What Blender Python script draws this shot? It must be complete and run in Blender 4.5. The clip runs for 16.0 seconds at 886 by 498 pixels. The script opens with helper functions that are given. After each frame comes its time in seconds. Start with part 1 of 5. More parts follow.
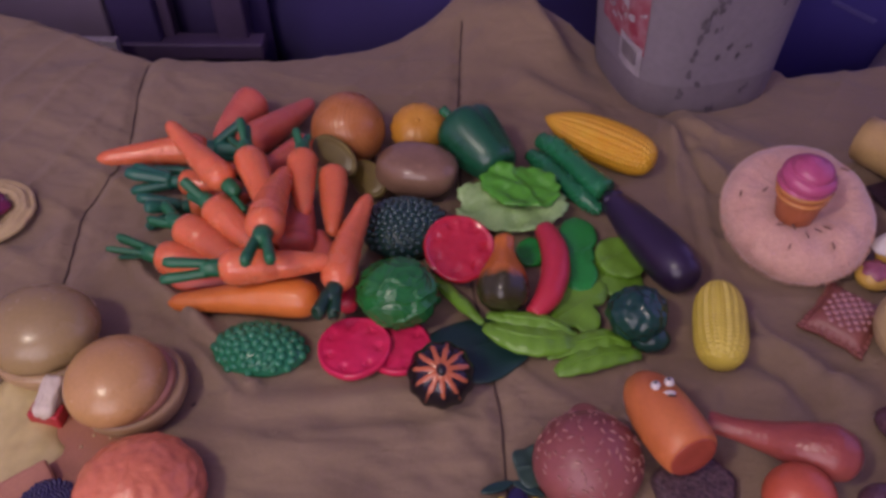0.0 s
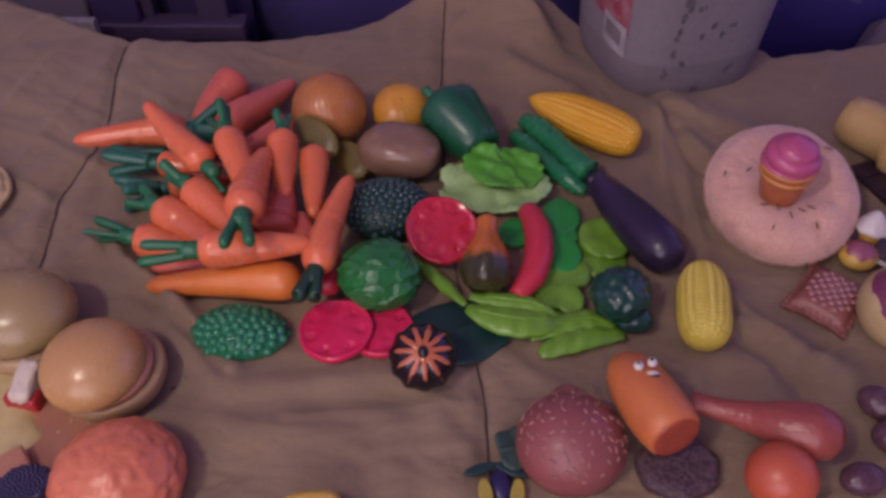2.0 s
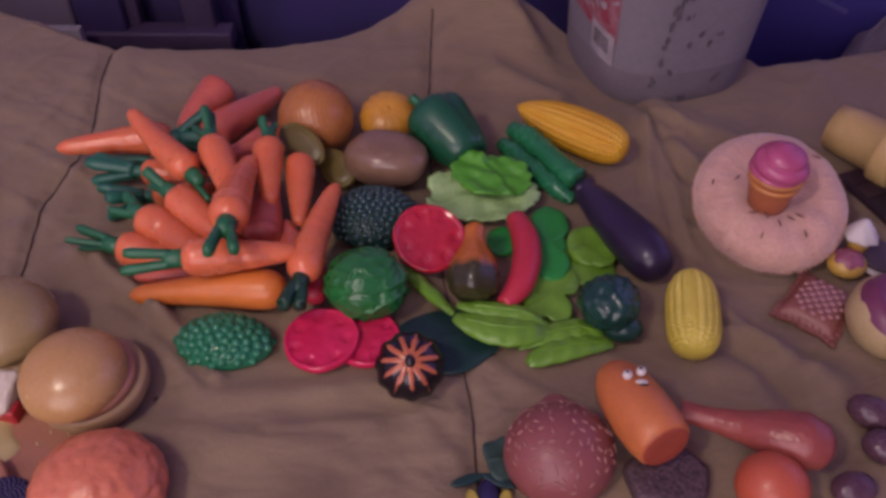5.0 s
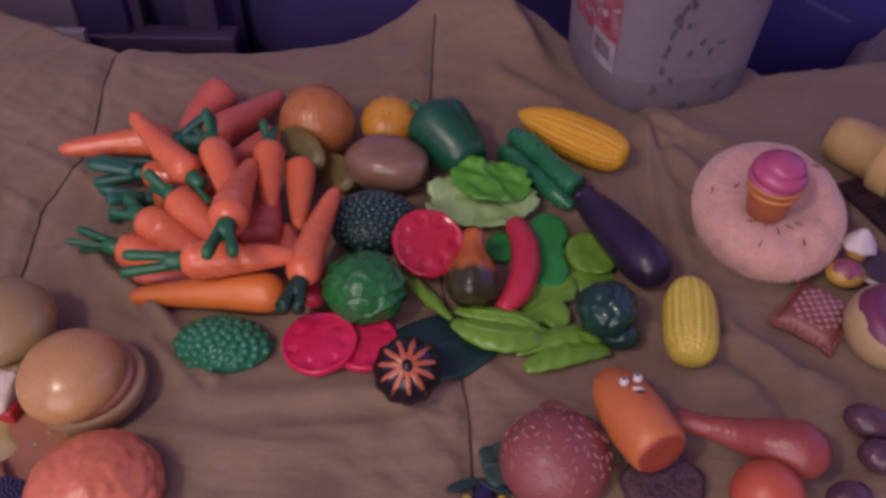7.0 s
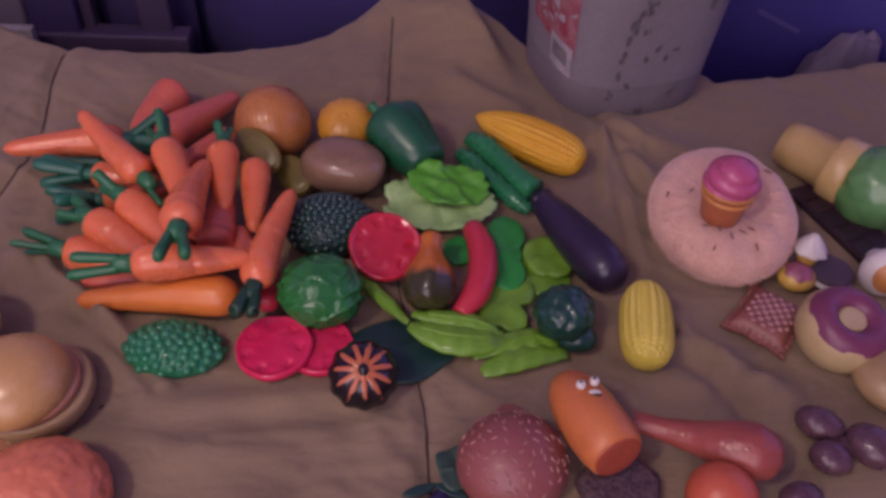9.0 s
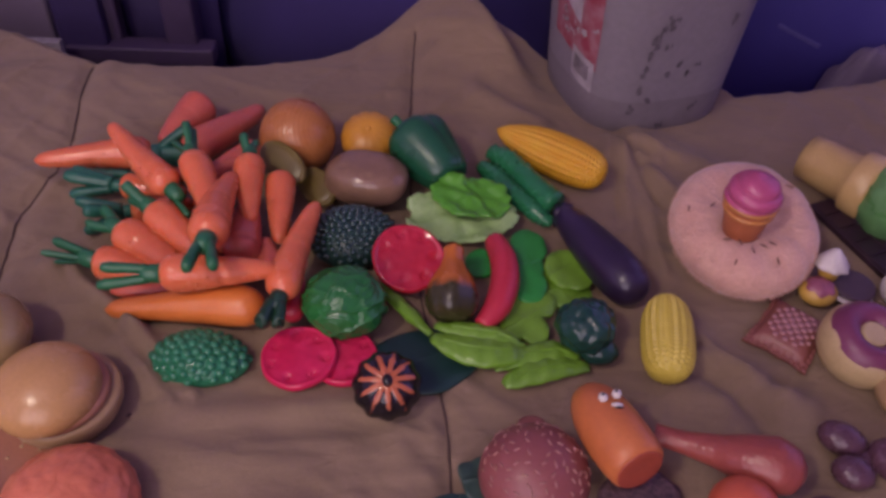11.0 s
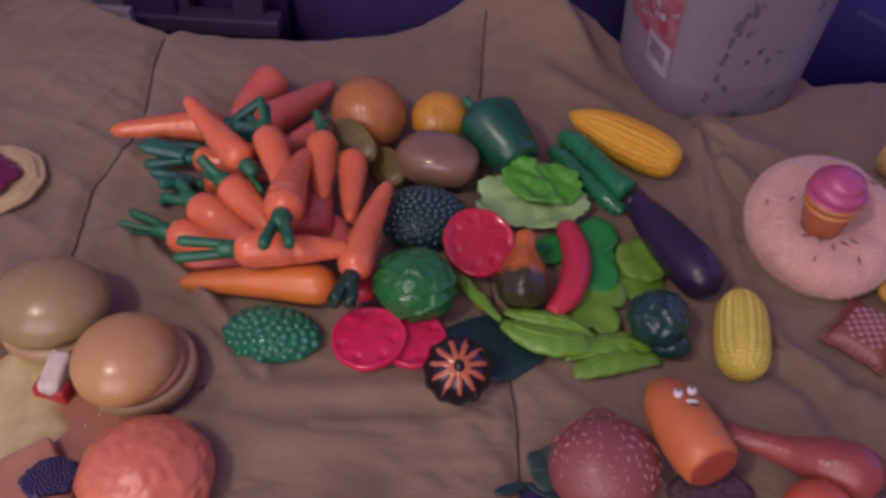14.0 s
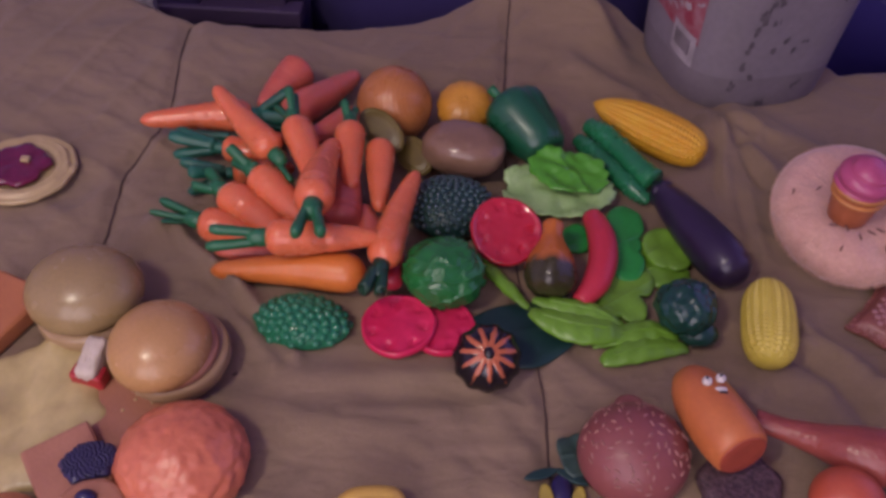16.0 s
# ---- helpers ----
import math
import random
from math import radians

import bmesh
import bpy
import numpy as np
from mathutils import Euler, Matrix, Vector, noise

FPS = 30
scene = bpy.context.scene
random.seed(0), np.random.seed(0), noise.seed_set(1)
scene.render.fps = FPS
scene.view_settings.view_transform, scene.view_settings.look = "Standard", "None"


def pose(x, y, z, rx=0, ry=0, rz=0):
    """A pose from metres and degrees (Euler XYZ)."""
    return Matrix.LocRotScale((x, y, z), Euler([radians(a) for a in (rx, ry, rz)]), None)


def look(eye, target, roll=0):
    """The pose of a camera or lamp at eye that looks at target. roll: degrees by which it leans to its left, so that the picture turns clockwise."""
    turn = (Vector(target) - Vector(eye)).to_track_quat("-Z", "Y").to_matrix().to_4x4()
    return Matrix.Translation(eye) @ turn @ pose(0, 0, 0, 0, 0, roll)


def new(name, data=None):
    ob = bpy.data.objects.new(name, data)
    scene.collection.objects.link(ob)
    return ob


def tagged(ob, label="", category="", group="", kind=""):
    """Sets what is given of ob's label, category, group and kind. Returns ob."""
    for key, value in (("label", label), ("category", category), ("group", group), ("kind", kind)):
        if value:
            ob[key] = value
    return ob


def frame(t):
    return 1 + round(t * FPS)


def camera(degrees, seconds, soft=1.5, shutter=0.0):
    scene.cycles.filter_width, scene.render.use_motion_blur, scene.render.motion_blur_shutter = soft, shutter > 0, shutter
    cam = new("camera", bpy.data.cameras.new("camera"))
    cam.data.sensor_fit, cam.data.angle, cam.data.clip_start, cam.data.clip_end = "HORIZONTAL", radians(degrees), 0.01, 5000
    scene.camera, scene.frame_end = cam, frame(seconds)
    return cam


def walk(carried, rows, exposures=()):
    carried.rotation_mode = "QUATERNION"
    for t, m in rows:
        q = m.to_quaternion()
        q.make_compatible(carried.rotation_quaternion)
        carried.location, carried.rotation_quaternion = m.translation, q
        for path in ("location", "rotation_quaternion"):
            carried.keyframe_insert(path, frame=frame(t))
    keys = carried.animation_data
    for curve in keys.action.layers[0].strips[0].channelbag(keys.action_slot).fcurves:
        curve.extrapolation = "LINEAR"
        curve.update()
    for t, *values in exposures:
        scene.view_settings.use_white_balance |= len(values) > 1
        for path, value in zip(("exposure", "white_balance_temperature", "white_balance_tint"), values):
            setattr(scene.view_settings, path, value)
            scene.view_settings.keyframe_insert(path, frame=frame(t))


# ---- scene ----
cam = camera(55.4, 16.0, 3.3)
PATH = [
    (0, (0.045, 0.064, 0.608), (0.005, 1.472, -0.812), -0.7),
    (0.5, (0.046, 0.066, 0.605), (0.024, 1.47, -0.819), -0.1),
    (1, (0.05, 0.067, 0.602), (0.039, 1.452, -0.841), -0.0),
    (1.5, (0.05, 0.066, 0.602), (0.036, 1.458, -0.834), -0.0),
    (2, (0.05, 0.067, 0.6), (0.039, 1.45, -0.845), -0.1),
    (2.5, (0.049, 0.07, 0.6), (0.064, 1.453, -0.845), 1.2),
    (3, (0.048, 0.07, 0.599), (0.069, 1.456, -0.842), 1.2),
    (3.5, (0.048, 0.07, 0.599), (0.055, 1.454, -0.844), 0.8),
    (4, (0.049, 0.069, 0.596), (0.052, 1.456, -0.844), 0.3),
    (4.5, (0.047, 0.069, 0.6), (0.041, 1.459, -0.838), 0.1),
    (5, (0.052, 0.07, 0.593), (0.066, 1.472, -0.833), 0.6),
    (5.2, (0.056, 0.072, 0.595), (0.07, 1.476, -0.83), 0.7),
    (7.5, (0.055, 0.068, 0.594), (0.065, 1.487, -0.816), 1.1),
    (8, (0.056, 0.071, 0.591), (0.132, 1.498, -0.808), 3.0),
    (8.2, (0.057, 0.071, 0.587), (0.158, 1.496, -0.813), 3.8),
    (10.3, (0.051, 0.07, 0.592), (0.164, 1.488, -0.814), 4.2),
    (10.5, (0.053, 0.07, 0.592), (0.15, 1.488, -0.814), 3.8),
    (11, (0.048, 0.066, 0.595), (0.121, 1.505, -0.793), 3.4),
    (11.5, (0.045, 0.066, 0.594), (0.116, 1.505, -0.793), 3.5),
    (12, (0.031, 0.073, 0.596), (0.056, 1.497, -0.809), 3.1),
    (12.5, (0.02, 0.072, 0.602), (-0.02, 1.479, -0.819), 1.7),
    (13, (0.019, 0.073, 0.6), (-0.02, 1.479, -0.821), 2.3),
    (13.5, (0.018, 0.074, 0.6), (-0.013, 1.471, -0.831), 2.6),
    (14, (0.018, 0.076, 0.598), (0.0, 1.467, -0.838), 3.0),
    (14.5, (0.015, 0.075, 0.601), (-0.02, 1.446, -0.856), 2.5),
    (15, (0.012, 0.069, 0.604), (-0.029, 1.456, -0.835), 2.4),
    (15.5, (0.012, 0.07, 0.605), (-0.039, 1.453, -0.84), 2.1),
    (16, (0.003, 0.07, 0.602), (-0.041, 1.442, -0.853), 2.3),
]
walk(cam, [(t, look(eye, target, roll)) for t, eye, target, roll in PATH], [(0, 0.04, 6280, 9.5), (4, 0.0, 6450, 10), (8, 0.0, 6480, 14), (11.5, 0.0, 6520, 16), (13, 0.03, 6350, 10), (16, 0.03, 6280, 9)])

# ---- world and lights ----
world = bpy.data.worlds.new("world")
world.use_nodes = True
world.node_tree.nodes["Background"].inputs["Color"].default_value = (0.10, 0.09, 0.30, 1)
world.node_tree.nodes["Background"].inputs["Strength"].default_value = 0.10
scene.world = world


def lamp(name, kind, place, target, power, colour, size):
    data = bpy.data.lights.new(name, kind)
    data.energy, data.color = power, colour
    if kind == "AREA":
        data.shape, data.size, data.size_y = "RECTANGLE", size[0], size[1]
    else:
        data.shadow_soft_size = size
    ob = new(name, data)
    ob.matrix_world = look(place, target)
    return ob


lamp("ceiling_bulb", "POINT", (-0.70, -0.26, 1.50), (0, 0.7, 0), 35.5, (1.0, 0.85, 0.67), 0.07)
# added violet-blue fill from the right; no such window is known
lamp("east_blue_fill", "AREA", (1.98, 1.30, 1.05), (0.3, 0.9, 0), 10.4, (0.46, 0.34, 1.0), (2.2, 1.5))
# added broad frontal fill behind the camera, softens the shadows; not a known window
lamp("south_soft_fill", "AREA", (-0.68, -1.62, 0.95), (-0.70, 0.7, 0.2), 33.0, (1.0, 0.82, 0.935), (1.96, 1.5))


# ---- mesh helpers ----
def mesh_of(verts, faces, smooth=True):
    me = bpy.data.meshes.new("mesh")
    me.from_pydata([tuple(v) for v in verts], [], faces)
    me.update()
    if smooth:
        me.polygons.foreach_set("use_smooth", [True] * len(me.polygons))
    return me


def skin(rings, closed=True):
    """A closed surface through rings of equal length, with its two ends shut by fans."""
    n, verts, faces = len(rings[0]), [], []
    for ring in rings:
        verts += [tuple(p) for p in ring]
    for i in range(len(rings) - 1):
        for j in range(n):
            k = (j + 1) % n
            faces.append((i * n + j, i * n + k, (i + 1) * n + k, (i + 1) * n + j))
    if closed:
        for base, flip in ((0, True), ((len(rings) - 1) * n, False)):
            mid = np.mean(np.array(verts[base:base + n]), axis=0)
            c = len(verts)
            verts.append(tuple(mid))
            for j in range(n):
                k = (j + 1) % n
                faces.append((base + k, base + j, c) if flip else (base + j, base + k, c))
    return verts, faces


def moved(piece, m):
    return [tuple(m @ Vector(p)) for p in piece[0]], piece[1]


def lathe(profile, n=24, fn=None):
    """profile: rows of radius and height, from the low end to the high one; fn(angle, height) scales the radius."""
    rings = []
    for r, z in profile:
        ring = []
        for j in range(n):
            a = 2 * math.pi * j / n
            k = fn(a, z) if fn else 1.0
            ring.append((r * k * math.cos(a), r * k * math.sin(a), z))
        rings.append(ring)
    return skin(rings)


def ellipsoid(a, b, c, n=28, m=16, fn=None, low=-1.0):
    """fn(direction) scales the radius; low: where the underside is cut flat, as a share of c."""
    rings = []
    for i in range(m + 1):
        p = -math.pi / 2 + math.pi * (i + 0.25) / (m + 0.5)
        ring = []
        for j in range(n):
            t = 2 * math.pi * j / n
            d = Vector((math.cos(p) * math.cos(t), math.cos(p) * math.sin(t), math.sin(p)))
            k = fn(d) if fn else 1.0
            ring.append((a * d.x * k, b * d.y * k, max(c * d.z * k, low * c)))
        rings.append(ring)
    return skin(rings)


def sweep(points, radii, n=14, flat=1.0, steps=5):
    """A tube along a smooth line through the points."""
    pts = [Vector(p) for p in points]
    path, rad = [], []
    for i in range(len(pts) - 1):
        p0, p1, p2, p3 = pts[max(i - 1, 0)], pts[i], pts[i + 1], pts[min(i + 2, len(pts) - 1)]
        for s in range(steps):
            t = s / steps
            path.append(0.5 * (2 * p1 + (p2 - p0) * t + (2 * p0 - 5 * p1 + 4 * p2 - p3) * t * t + (3 * p1 - p0 - 3 * p2 + p3) * t ** 3))
            rad.append(radii[i] + (radii[i + 1] - radii[i]) * t)
    path.append(pts[-1])
    rad.append(radii[-1])
    rings = []
    for i, p in enumerate(path):
        d = (path[min(i + 1, len(path) - 1)] - path[max(i - 1, 0)]).normalized()
        side = d.cross(Vector((0, 0, 1)))
        side = side.normalized() if side.length > 1e-4 else Vector((1, 0, 0))
        up = side.cross(d)
        rings.append([p + rad[i] * (math.cos(a) * side + flat * math.sin(a) * up) for a in (2 * math.pi * j / n for j in range(n))])
    return skin(rings)


def pad(rx, ry, profile, n=36, edge=None, lift=None):
    """A flat thing: profile rows of (share of the outline, height) go from the middle of its underside round its rim to the middle of its top. edge(angle) scales the outline; lift(x, y) bends it."""
    rings = []
    for s, z in profile:
        ring = []
        for j in range(n):
            a = 2 * math.pi * j / n
            k = s * (edge(a) if edge else 1.0)
            x, y = rx * k * math.cos(a), ry * k * math.sin(a)
            ring.append((x, y, z + (lift(x / rx, y / ry) if lift else 0.0)))
        rings.append(ring)
    return skin(rings)


def slab(h, rim=0.25, top=()):
    """The profile of a flat slab with a rounded rim."""
    return [(0.05, 0), (0.5, 0), (1 - rim * 0.4, 0), (0.99, h * 0.25), (1.0, h * 0.5), (0.98, h * 0.8), (1 - rim * 0.4, h), *top, (0.75, h), (0.5, h), (0.25, h), (0.04, h)]


def box(x, y, z, bevel=0.0):
    bm = bmesh.new()
    bmesh.ops.create_cube(bm, size=1.0)
    for v in bm.verts:
        v.co = Vector((v.co.x * x, v.co.y * y, v.co.z * z + z / 2))
    if bevel:
        bmesh.ops.bevel(bm, geom=list(bm.edges), offset=bevel, segments=3, profile=0.6, affect="EDGES")
    bm.verts.index_update()
    out = [tuple(v.co) for v in bm.verts], [tuple(v.index for v in f.verts) for f in bm.faces]
    bm.free()
    return out


def along(a, b, spin=0.0):
    """The pose at a whose z axis points to b."""
    d = Vector(b) - Vector(a)
    return Matrix.Translation(a) @ d.to_track_quat("Z", "Y").to_matrix().to_4x4() @ pose(0, 0, 0, 0, 0, spin)


def length(a, b):
    return (Vector(b) - Vector(a)).length


def at(p, rz=0.0, rx=0.0, ry=0.0):
    return Matrix.Translation(p) @ Euler((radians(rx), radians(ry), radians(rz)), "XYZ").to_matrix().to_4x4()


def thing(name, m, label, category, group="", kind=""):
    ob = new(name)
    ob.empty_display_size = 0.01
    ob.matrix_world = m
    return tagged(ob, label, category, group, kind)


def part(name, piece, material, parent, label="", m=None, smooth=True):
    ob = new(name, mesh_of(piece[0], piece[1], smooth))
    ob.data.materials.append(material)
    ob.parent = parent
    if m is not None:
        ob.matrix_local = m
    return tagged(ob, label)


def solo(name, piece, material, m, label, category, group="", kind="", smooth=True):
    """A thing of one mesh."""
    ob = new(name, mesh_of(piece[0], piece[1], smooth))
    ob.data.materials.append(material)
    ob.matrix_world = m
    return tagged(ob, label, category, group, kind)


def nz(v, s, seed=0.0):
    return noise.noise(Vector((v[0] * s + seed, v[1] * s - seed * 0.7, v[2] * s + seed * 1.3)))


# ---- materials ----
def material(name, colour, rough=0.4, other=None, scale=60.0, amount=0.5, bump=0.0, bump_scale=400.0, metal=0.0, coat=0.0, sheen=0.0, sub=0.0, dirt=0.25):
    """A surface of one colour that drifts to another at two scales, with fine relief and uneven gloss."""
    m = bpy.data.materials.new(name)
    m.use_nodes = True
    nodes, links = m.node_tree.nodes, m.node_tree.links
    s = nodes["Principled BSDF"]
    coords = nodes.new("ShaderNodeTexCoord")
    big, fine = nodes.new("ShaderNodeTexNoise"), nodes.new("ShaderNodeTexNoise")
    big.inputs["Scale"].default_value, big.inputs["Detail"].default_value = scale, 4
    fine.inputs["Scale"].default_value, fine.inputs["Detail"].default_value = bump_scale, 3
    for n in (big, fine):
        links.new(coords.outputs["Object"], n.inputs["Vector"])
    ramp = nodes.new("ShaderNodeValToRGB")
    ramp.color_ramp.elements[0].position, ramp.color_ramp.elements[1].position = 0.5 - 0.3 * amount, 0.5 + 0.3 * amount
    other = other or tuple(c * 0.72 for c in colour)
    ramp.color_ramp.elements[0].color, ramp.color_ramp.elements[1].color = (*other, 1), (*colour, 1)
    links.new(big.outputs["Fac"], ramp.inputs["Fac"])
    mix = nodes.new("ShaderNodeMix")
    mix.data_type, mix.blend_type = "RGBA", "MULTIPLY"
    mix.inputs[0].default_value = dirt
    links.new(ramp.outputs["Color"], mix.inputs[6])
    links.new(fine.outputs["Fac"], mix.inputs[7])
    links.new(mix.outputs[2], s.inputs["Base Color"])
    gloss = nodes.new("ShaderNodeMapRange")
    gloss.inputs["To Min"].default_value, gloss.inputs["To Max"].default_value = max(rough - 0.08, 0.03), min(rough + 0.12, 1)
    links.new(big.outputs["Fac"], gloss.inputs["Value"])
    links.new(gloss.outputs["Result"], s.inputs["Roughness"])
    s.inputs["Metallic"].default_value = metal
    s.inputs["Coat Weight"].default_value, s.inputs["Coat Roughness"].default_value = coat, 0.12
    s.inputs["Sheen Weight"].default_value = sheen
    if sub:
        s.inputs["Subsurface Weight"].default_value = sub
        s.inputs["Subsurface Radius"].default_value = (0.008, 0.003, 0.002)
        s.inputs["Subsurface Scale"].default_value = 1.0
    if bump:
        b = nodes.new("ShaderNodeBump")
        b.inputs["Strength"].default_value, b.inputs["Distance"].default_value = bump, 0.002
        links.new(fine.outputs["Fac"], b.inputs["Height"])
        links.new(b.outputs["Normal"], s.inputs["Normal"])
    return m


def two_tone(name, low, high, level, soft, rough):
    """Two colours that meet at a height of the thing's own z axis, with a ragged border."""
    m = material(name, low, rough)
    nodes, links = m.node_tree.nodes, m.node_tree.links
    coords, split, rag = nodes.new("ShaderNodeTexCoord"), nodes.new("ShaderNodeSeparateXYZ"), nodes.new("ShaderNodeTexNoise")
    rag.inputs["Scale"].default_value = 90
    links.new(coords.outputs["Object"], split.inputs[0])
    links.new(coords.outputs["Object"], rag.inputs["Vector"])
    add = nodes.new("ShaderNodeMath")
    add.operation = "MULTIPLY_ADD"
    add.inputs[1].default_value = 0.018
    links.new(rag.outputs["Fac"], add.inputs[0])
    links.new(split.outputs["Z"], add.inputs[2])
    ramp = nodes.new("ShaderNodeMapRange")
    ramp.inputs["From Min"].default_value, ramp.inputs["From Max"].default_value = level, level + soft
    links.new(add.outputs[0], ramp.inputs["Value"])
    mix = nodes.new("ShaderNodeMix")
    mix.data_type = "RGBA"
    base = nodes["Principled BSDF"].inputs["Base Color"]
    was = base.links[0].from_socket
    links.new(ramp.outputs["Result"], mix.inputs[0])
    links.new(was, mix.inputs[6])
    mix.inputs[7].default_value = (*high, 1)
    links.new(mix.outputs[2], base)
    return m


def striped(name, dark, light, count, rough):
    """Stripes that run from the pole of the thing's z axis like the segments of an orange."""
    m = material(name, dark, rough)
    nodes, links = m.node_tree.nodes, m.node_tree.links
    coords, split, rag = nodes.new("ShaderNodeTexCoord"), nodes.new("ShaderNodeSeparateXYZ"), nodes.new("ShaderNodeTexNoise")
    links.new(coords.outputs["Object"], split.inputs[0])
    links.new(coords.outputs["Object"], rag.inputs["Vector"])
    rag.inputs["Scale"].default_value = 160

    def calc(op, a, b=None, c=None):
        n = nodes.new("ShaderNodeMath")
        n.operation = op
        for i, v in enumerate((a, b, c)):
            if v is None:
                continue
            if isinstance(v, (int, float)):
                n.inputs[i].default_value = v
            else:
                links.new(v, n.inputs[i])
        return n.outputs[0]

    angle = calc("ARCTAN2", split.outputs["Y"], split.outputs["X"])
    wave = calc("COSINE", calc("MULTIPLY", angle, count))
    far = calc("SQRT", calc("ADD", calc("MULTIPLY", split.outputs["X"], split.outputs["X"]), calc("MULTIPLY", split.outputs["Y"], split.outputs["Y"])))
    level = calc("MULTIPLY_ADD", far, 128.0, -1.95)
    value = calc("SUBTRACT", calc("ADD", wave, calc("MULTIPLY", rag.outputs["Fac"], 2.0)), level)
    ramp = nodes.new("ShaderNodeMapRange")
    ramp.inputs["From Min"].default_value, ramp.inputs["From Max"].default_value = 0.78, 1.12
    links.new(value, ramp.inputs["Value"])
    mix = nodes.new("ShaderNodeMix")
    mix.data_type = "RGBA"
    base = nodes["Principled BSDF"].inputs["Base Color"]
    was = base.links[0].from_socket
    links.new(ramp.outputs["Result"], mix.inputs[0])
    links.new(was, mix.inputs[6])
    mix.inputs[7].default_value = (*light, 1)
    links.new(mix.outputs[2], base)
    return m


CLOTH = material("brown_cotton", (0.318, 0.220, 0.137), 0.94, (0.272, 0.186, 0.116), 7.0, 1.0, 0.55, 900.0, sheen=0.08, dirt=0.45)


def creased(m, rows):
    """Adds soft creases, wide and narrow, to a cloth's relief; rows of stretch and depth."""
    nodes, links = m.node_tree.nodes, m.node_tree.links
    coords = nodes.new("ShaderNodeTexCoord")
    last = nodes["Principled BSDF"].inputs["Normal"].links[0].from_socket
    for turn, stretch, depth in rows:
        place, tex, b = nodes.new("ShaderNodeMapping"), nodes.new("ShaderNodeTexNoise"), nodes.new("ShaderNodeBump")
        place.inputs["Rotation"].default_value, place.inputs["Scale"].default_value = (0, 0, radians(turn)), stretch
        tex.inputs["Scale"].default_value, tex.inputs["Detail"].default_value, tex.inputs["Distortion"].default_value = 1.0, 1.5, 0.7
        b.inputs["Strength"].default_value, b.inputs["Distance"].default_value = 1.0, depth
        links.new(coords.outputs["Object"], place.inputs["Vector"])
        links.new(place.outputs["Vector"], tex.inputs["Vector"])
        links.new(tex.outputs["Fac"], b.inputs["Height"])
        links.new(last, b.inputs["Normal"])
        last = b.outputs["Normal"]
    links.new(last, nodes["Principled BSDF"].inputs["Normal"])


def pimpled(m, scale, depth, reach=0.35):
    """Adds small sparse raised dots to a moulded surface."""
    nodes, links = m.node_tree.nodes, m.node_tree.links
    coords, cells, rise, b = nodes.new("ShaderNodeTexCoord"), nodes.new("ShaderNodeTexVoronoi"), nodes.new("ShaderNodeMapRange"), nodes.new("ShaderNodeBump")
    cells.inputs["Scale"].default_value = scale
    rise.inputs["From Min"].default_value, rise.inputs["From Max"].default_value = 0.0, reach
    rise.inputs["To Min"].default_value, rise.inputs["To Max"].default_value = 1.0, 0.0
    b.inputs["Strength"].default_value, b.inputs["Distance"].default_value = 1.0, depth
    links.new(coords.outputs["Object"], cells.inputs["Vector"])
    links.new(cells.outputs["Distance"], rise.inputs["Value"])
    links.new(rise.outputs["Result"], b.inputs["Height"])
    base = nodes["Principled BSDF"].inputs["Normal"]
    if base.links:
        links.new(base.links[0].from_socket, b.inputs["Normal"])
    links.new(b.outputs["Normal"], base)


def shiny(*mats):
    for m in mats:
        m.node_tree.nodes["Principled BSDF"].inputs["Specular IOR Level"].default_value = 0.9


creased(CLOTH, [(8, (6, 10, 8), 0.010), (-35, (13, 19, 10), 0.0055), (4, (16, 40, 14), 0.0021), (-12, (60, 100, 20), 0.0012)])
THREAD = material("brown_thread", (0.085, 0.048, 0.038), 0.9)
CARROT = material("salmon_orange_plastic", (0.77, 0.20, 0.085), 0.24, (0.69, 0.165, 0.07), 35.0, 0.8, 0.05, 500.0, sub=0.5)
CARROT_RED = material("pinkish_red_plastic", (0.66, 0.155, 0.098), 0.3, (0.57, 0.12, 0.078), 35.0, 0.8, 0.05, 500.0, coat=0.1, sub=0.4)
CARROT_BIG = material("bright_orange_plastic", (0.73, 0.215, 0.043), 0.34, (0.64, 0.175, 0.035), 30.0, 0.8, 0.08, 500.0, sub=0.1)
GREENS = material("carrot_top_green_plastic", (0.02, 0.155, 0.062), 0.4, (0.015, 0.115, 0.047), 60.0, 0.8, 0.08)
TEAL = material("dark_teal_plastic", (0.017, 0.14, 0.085), 0.42, (0.014, 0.10, 0.066), 50.0, 0.8, 0.1)
ONION = material("onion_skin_orange", (0.53, 0.205, 0.06), 0.27, (0.42, 0.15, 0.042), 30.0, 0.9, 0.08, 300.0)
YELLOW = material("pumpkin_yellow", (0.68, 0.33, 0.04), 0.34, (0.60, 0.26, 0.03), 40.0, 0.8, 0.05)
PEPPER = material("pepper_green", (0.012, 0.098, 0.045), 0.28, (0.010, 0.076, 0.035), 35.0, 0.8, 0.06)
POTATO = material("potato_brown", (0.265, 0.155, 0.098), 0.2, (0.21, 0.12, 0.078), 40.0, 0.9, 0.12, 250.0)
OLIVE = material("olive_green_plastic", (0.17, 0.125, 0.02), 0.35, (0.12, 0.085, 0.014), 60.0, 0.8, 0.1)
CORN = material("corn_yellow", (0.70, 0.405, 0.03), 0.34, (0.68, 0.33, 0.02), 90.0, 0.8, 0.05)
CORN_PALE = material("corn_pale_yellow", (0.66, 0.53, 0.085), 0.34, (0.58, 0.45, 0.06), 90.0, 0.8, 0.05)
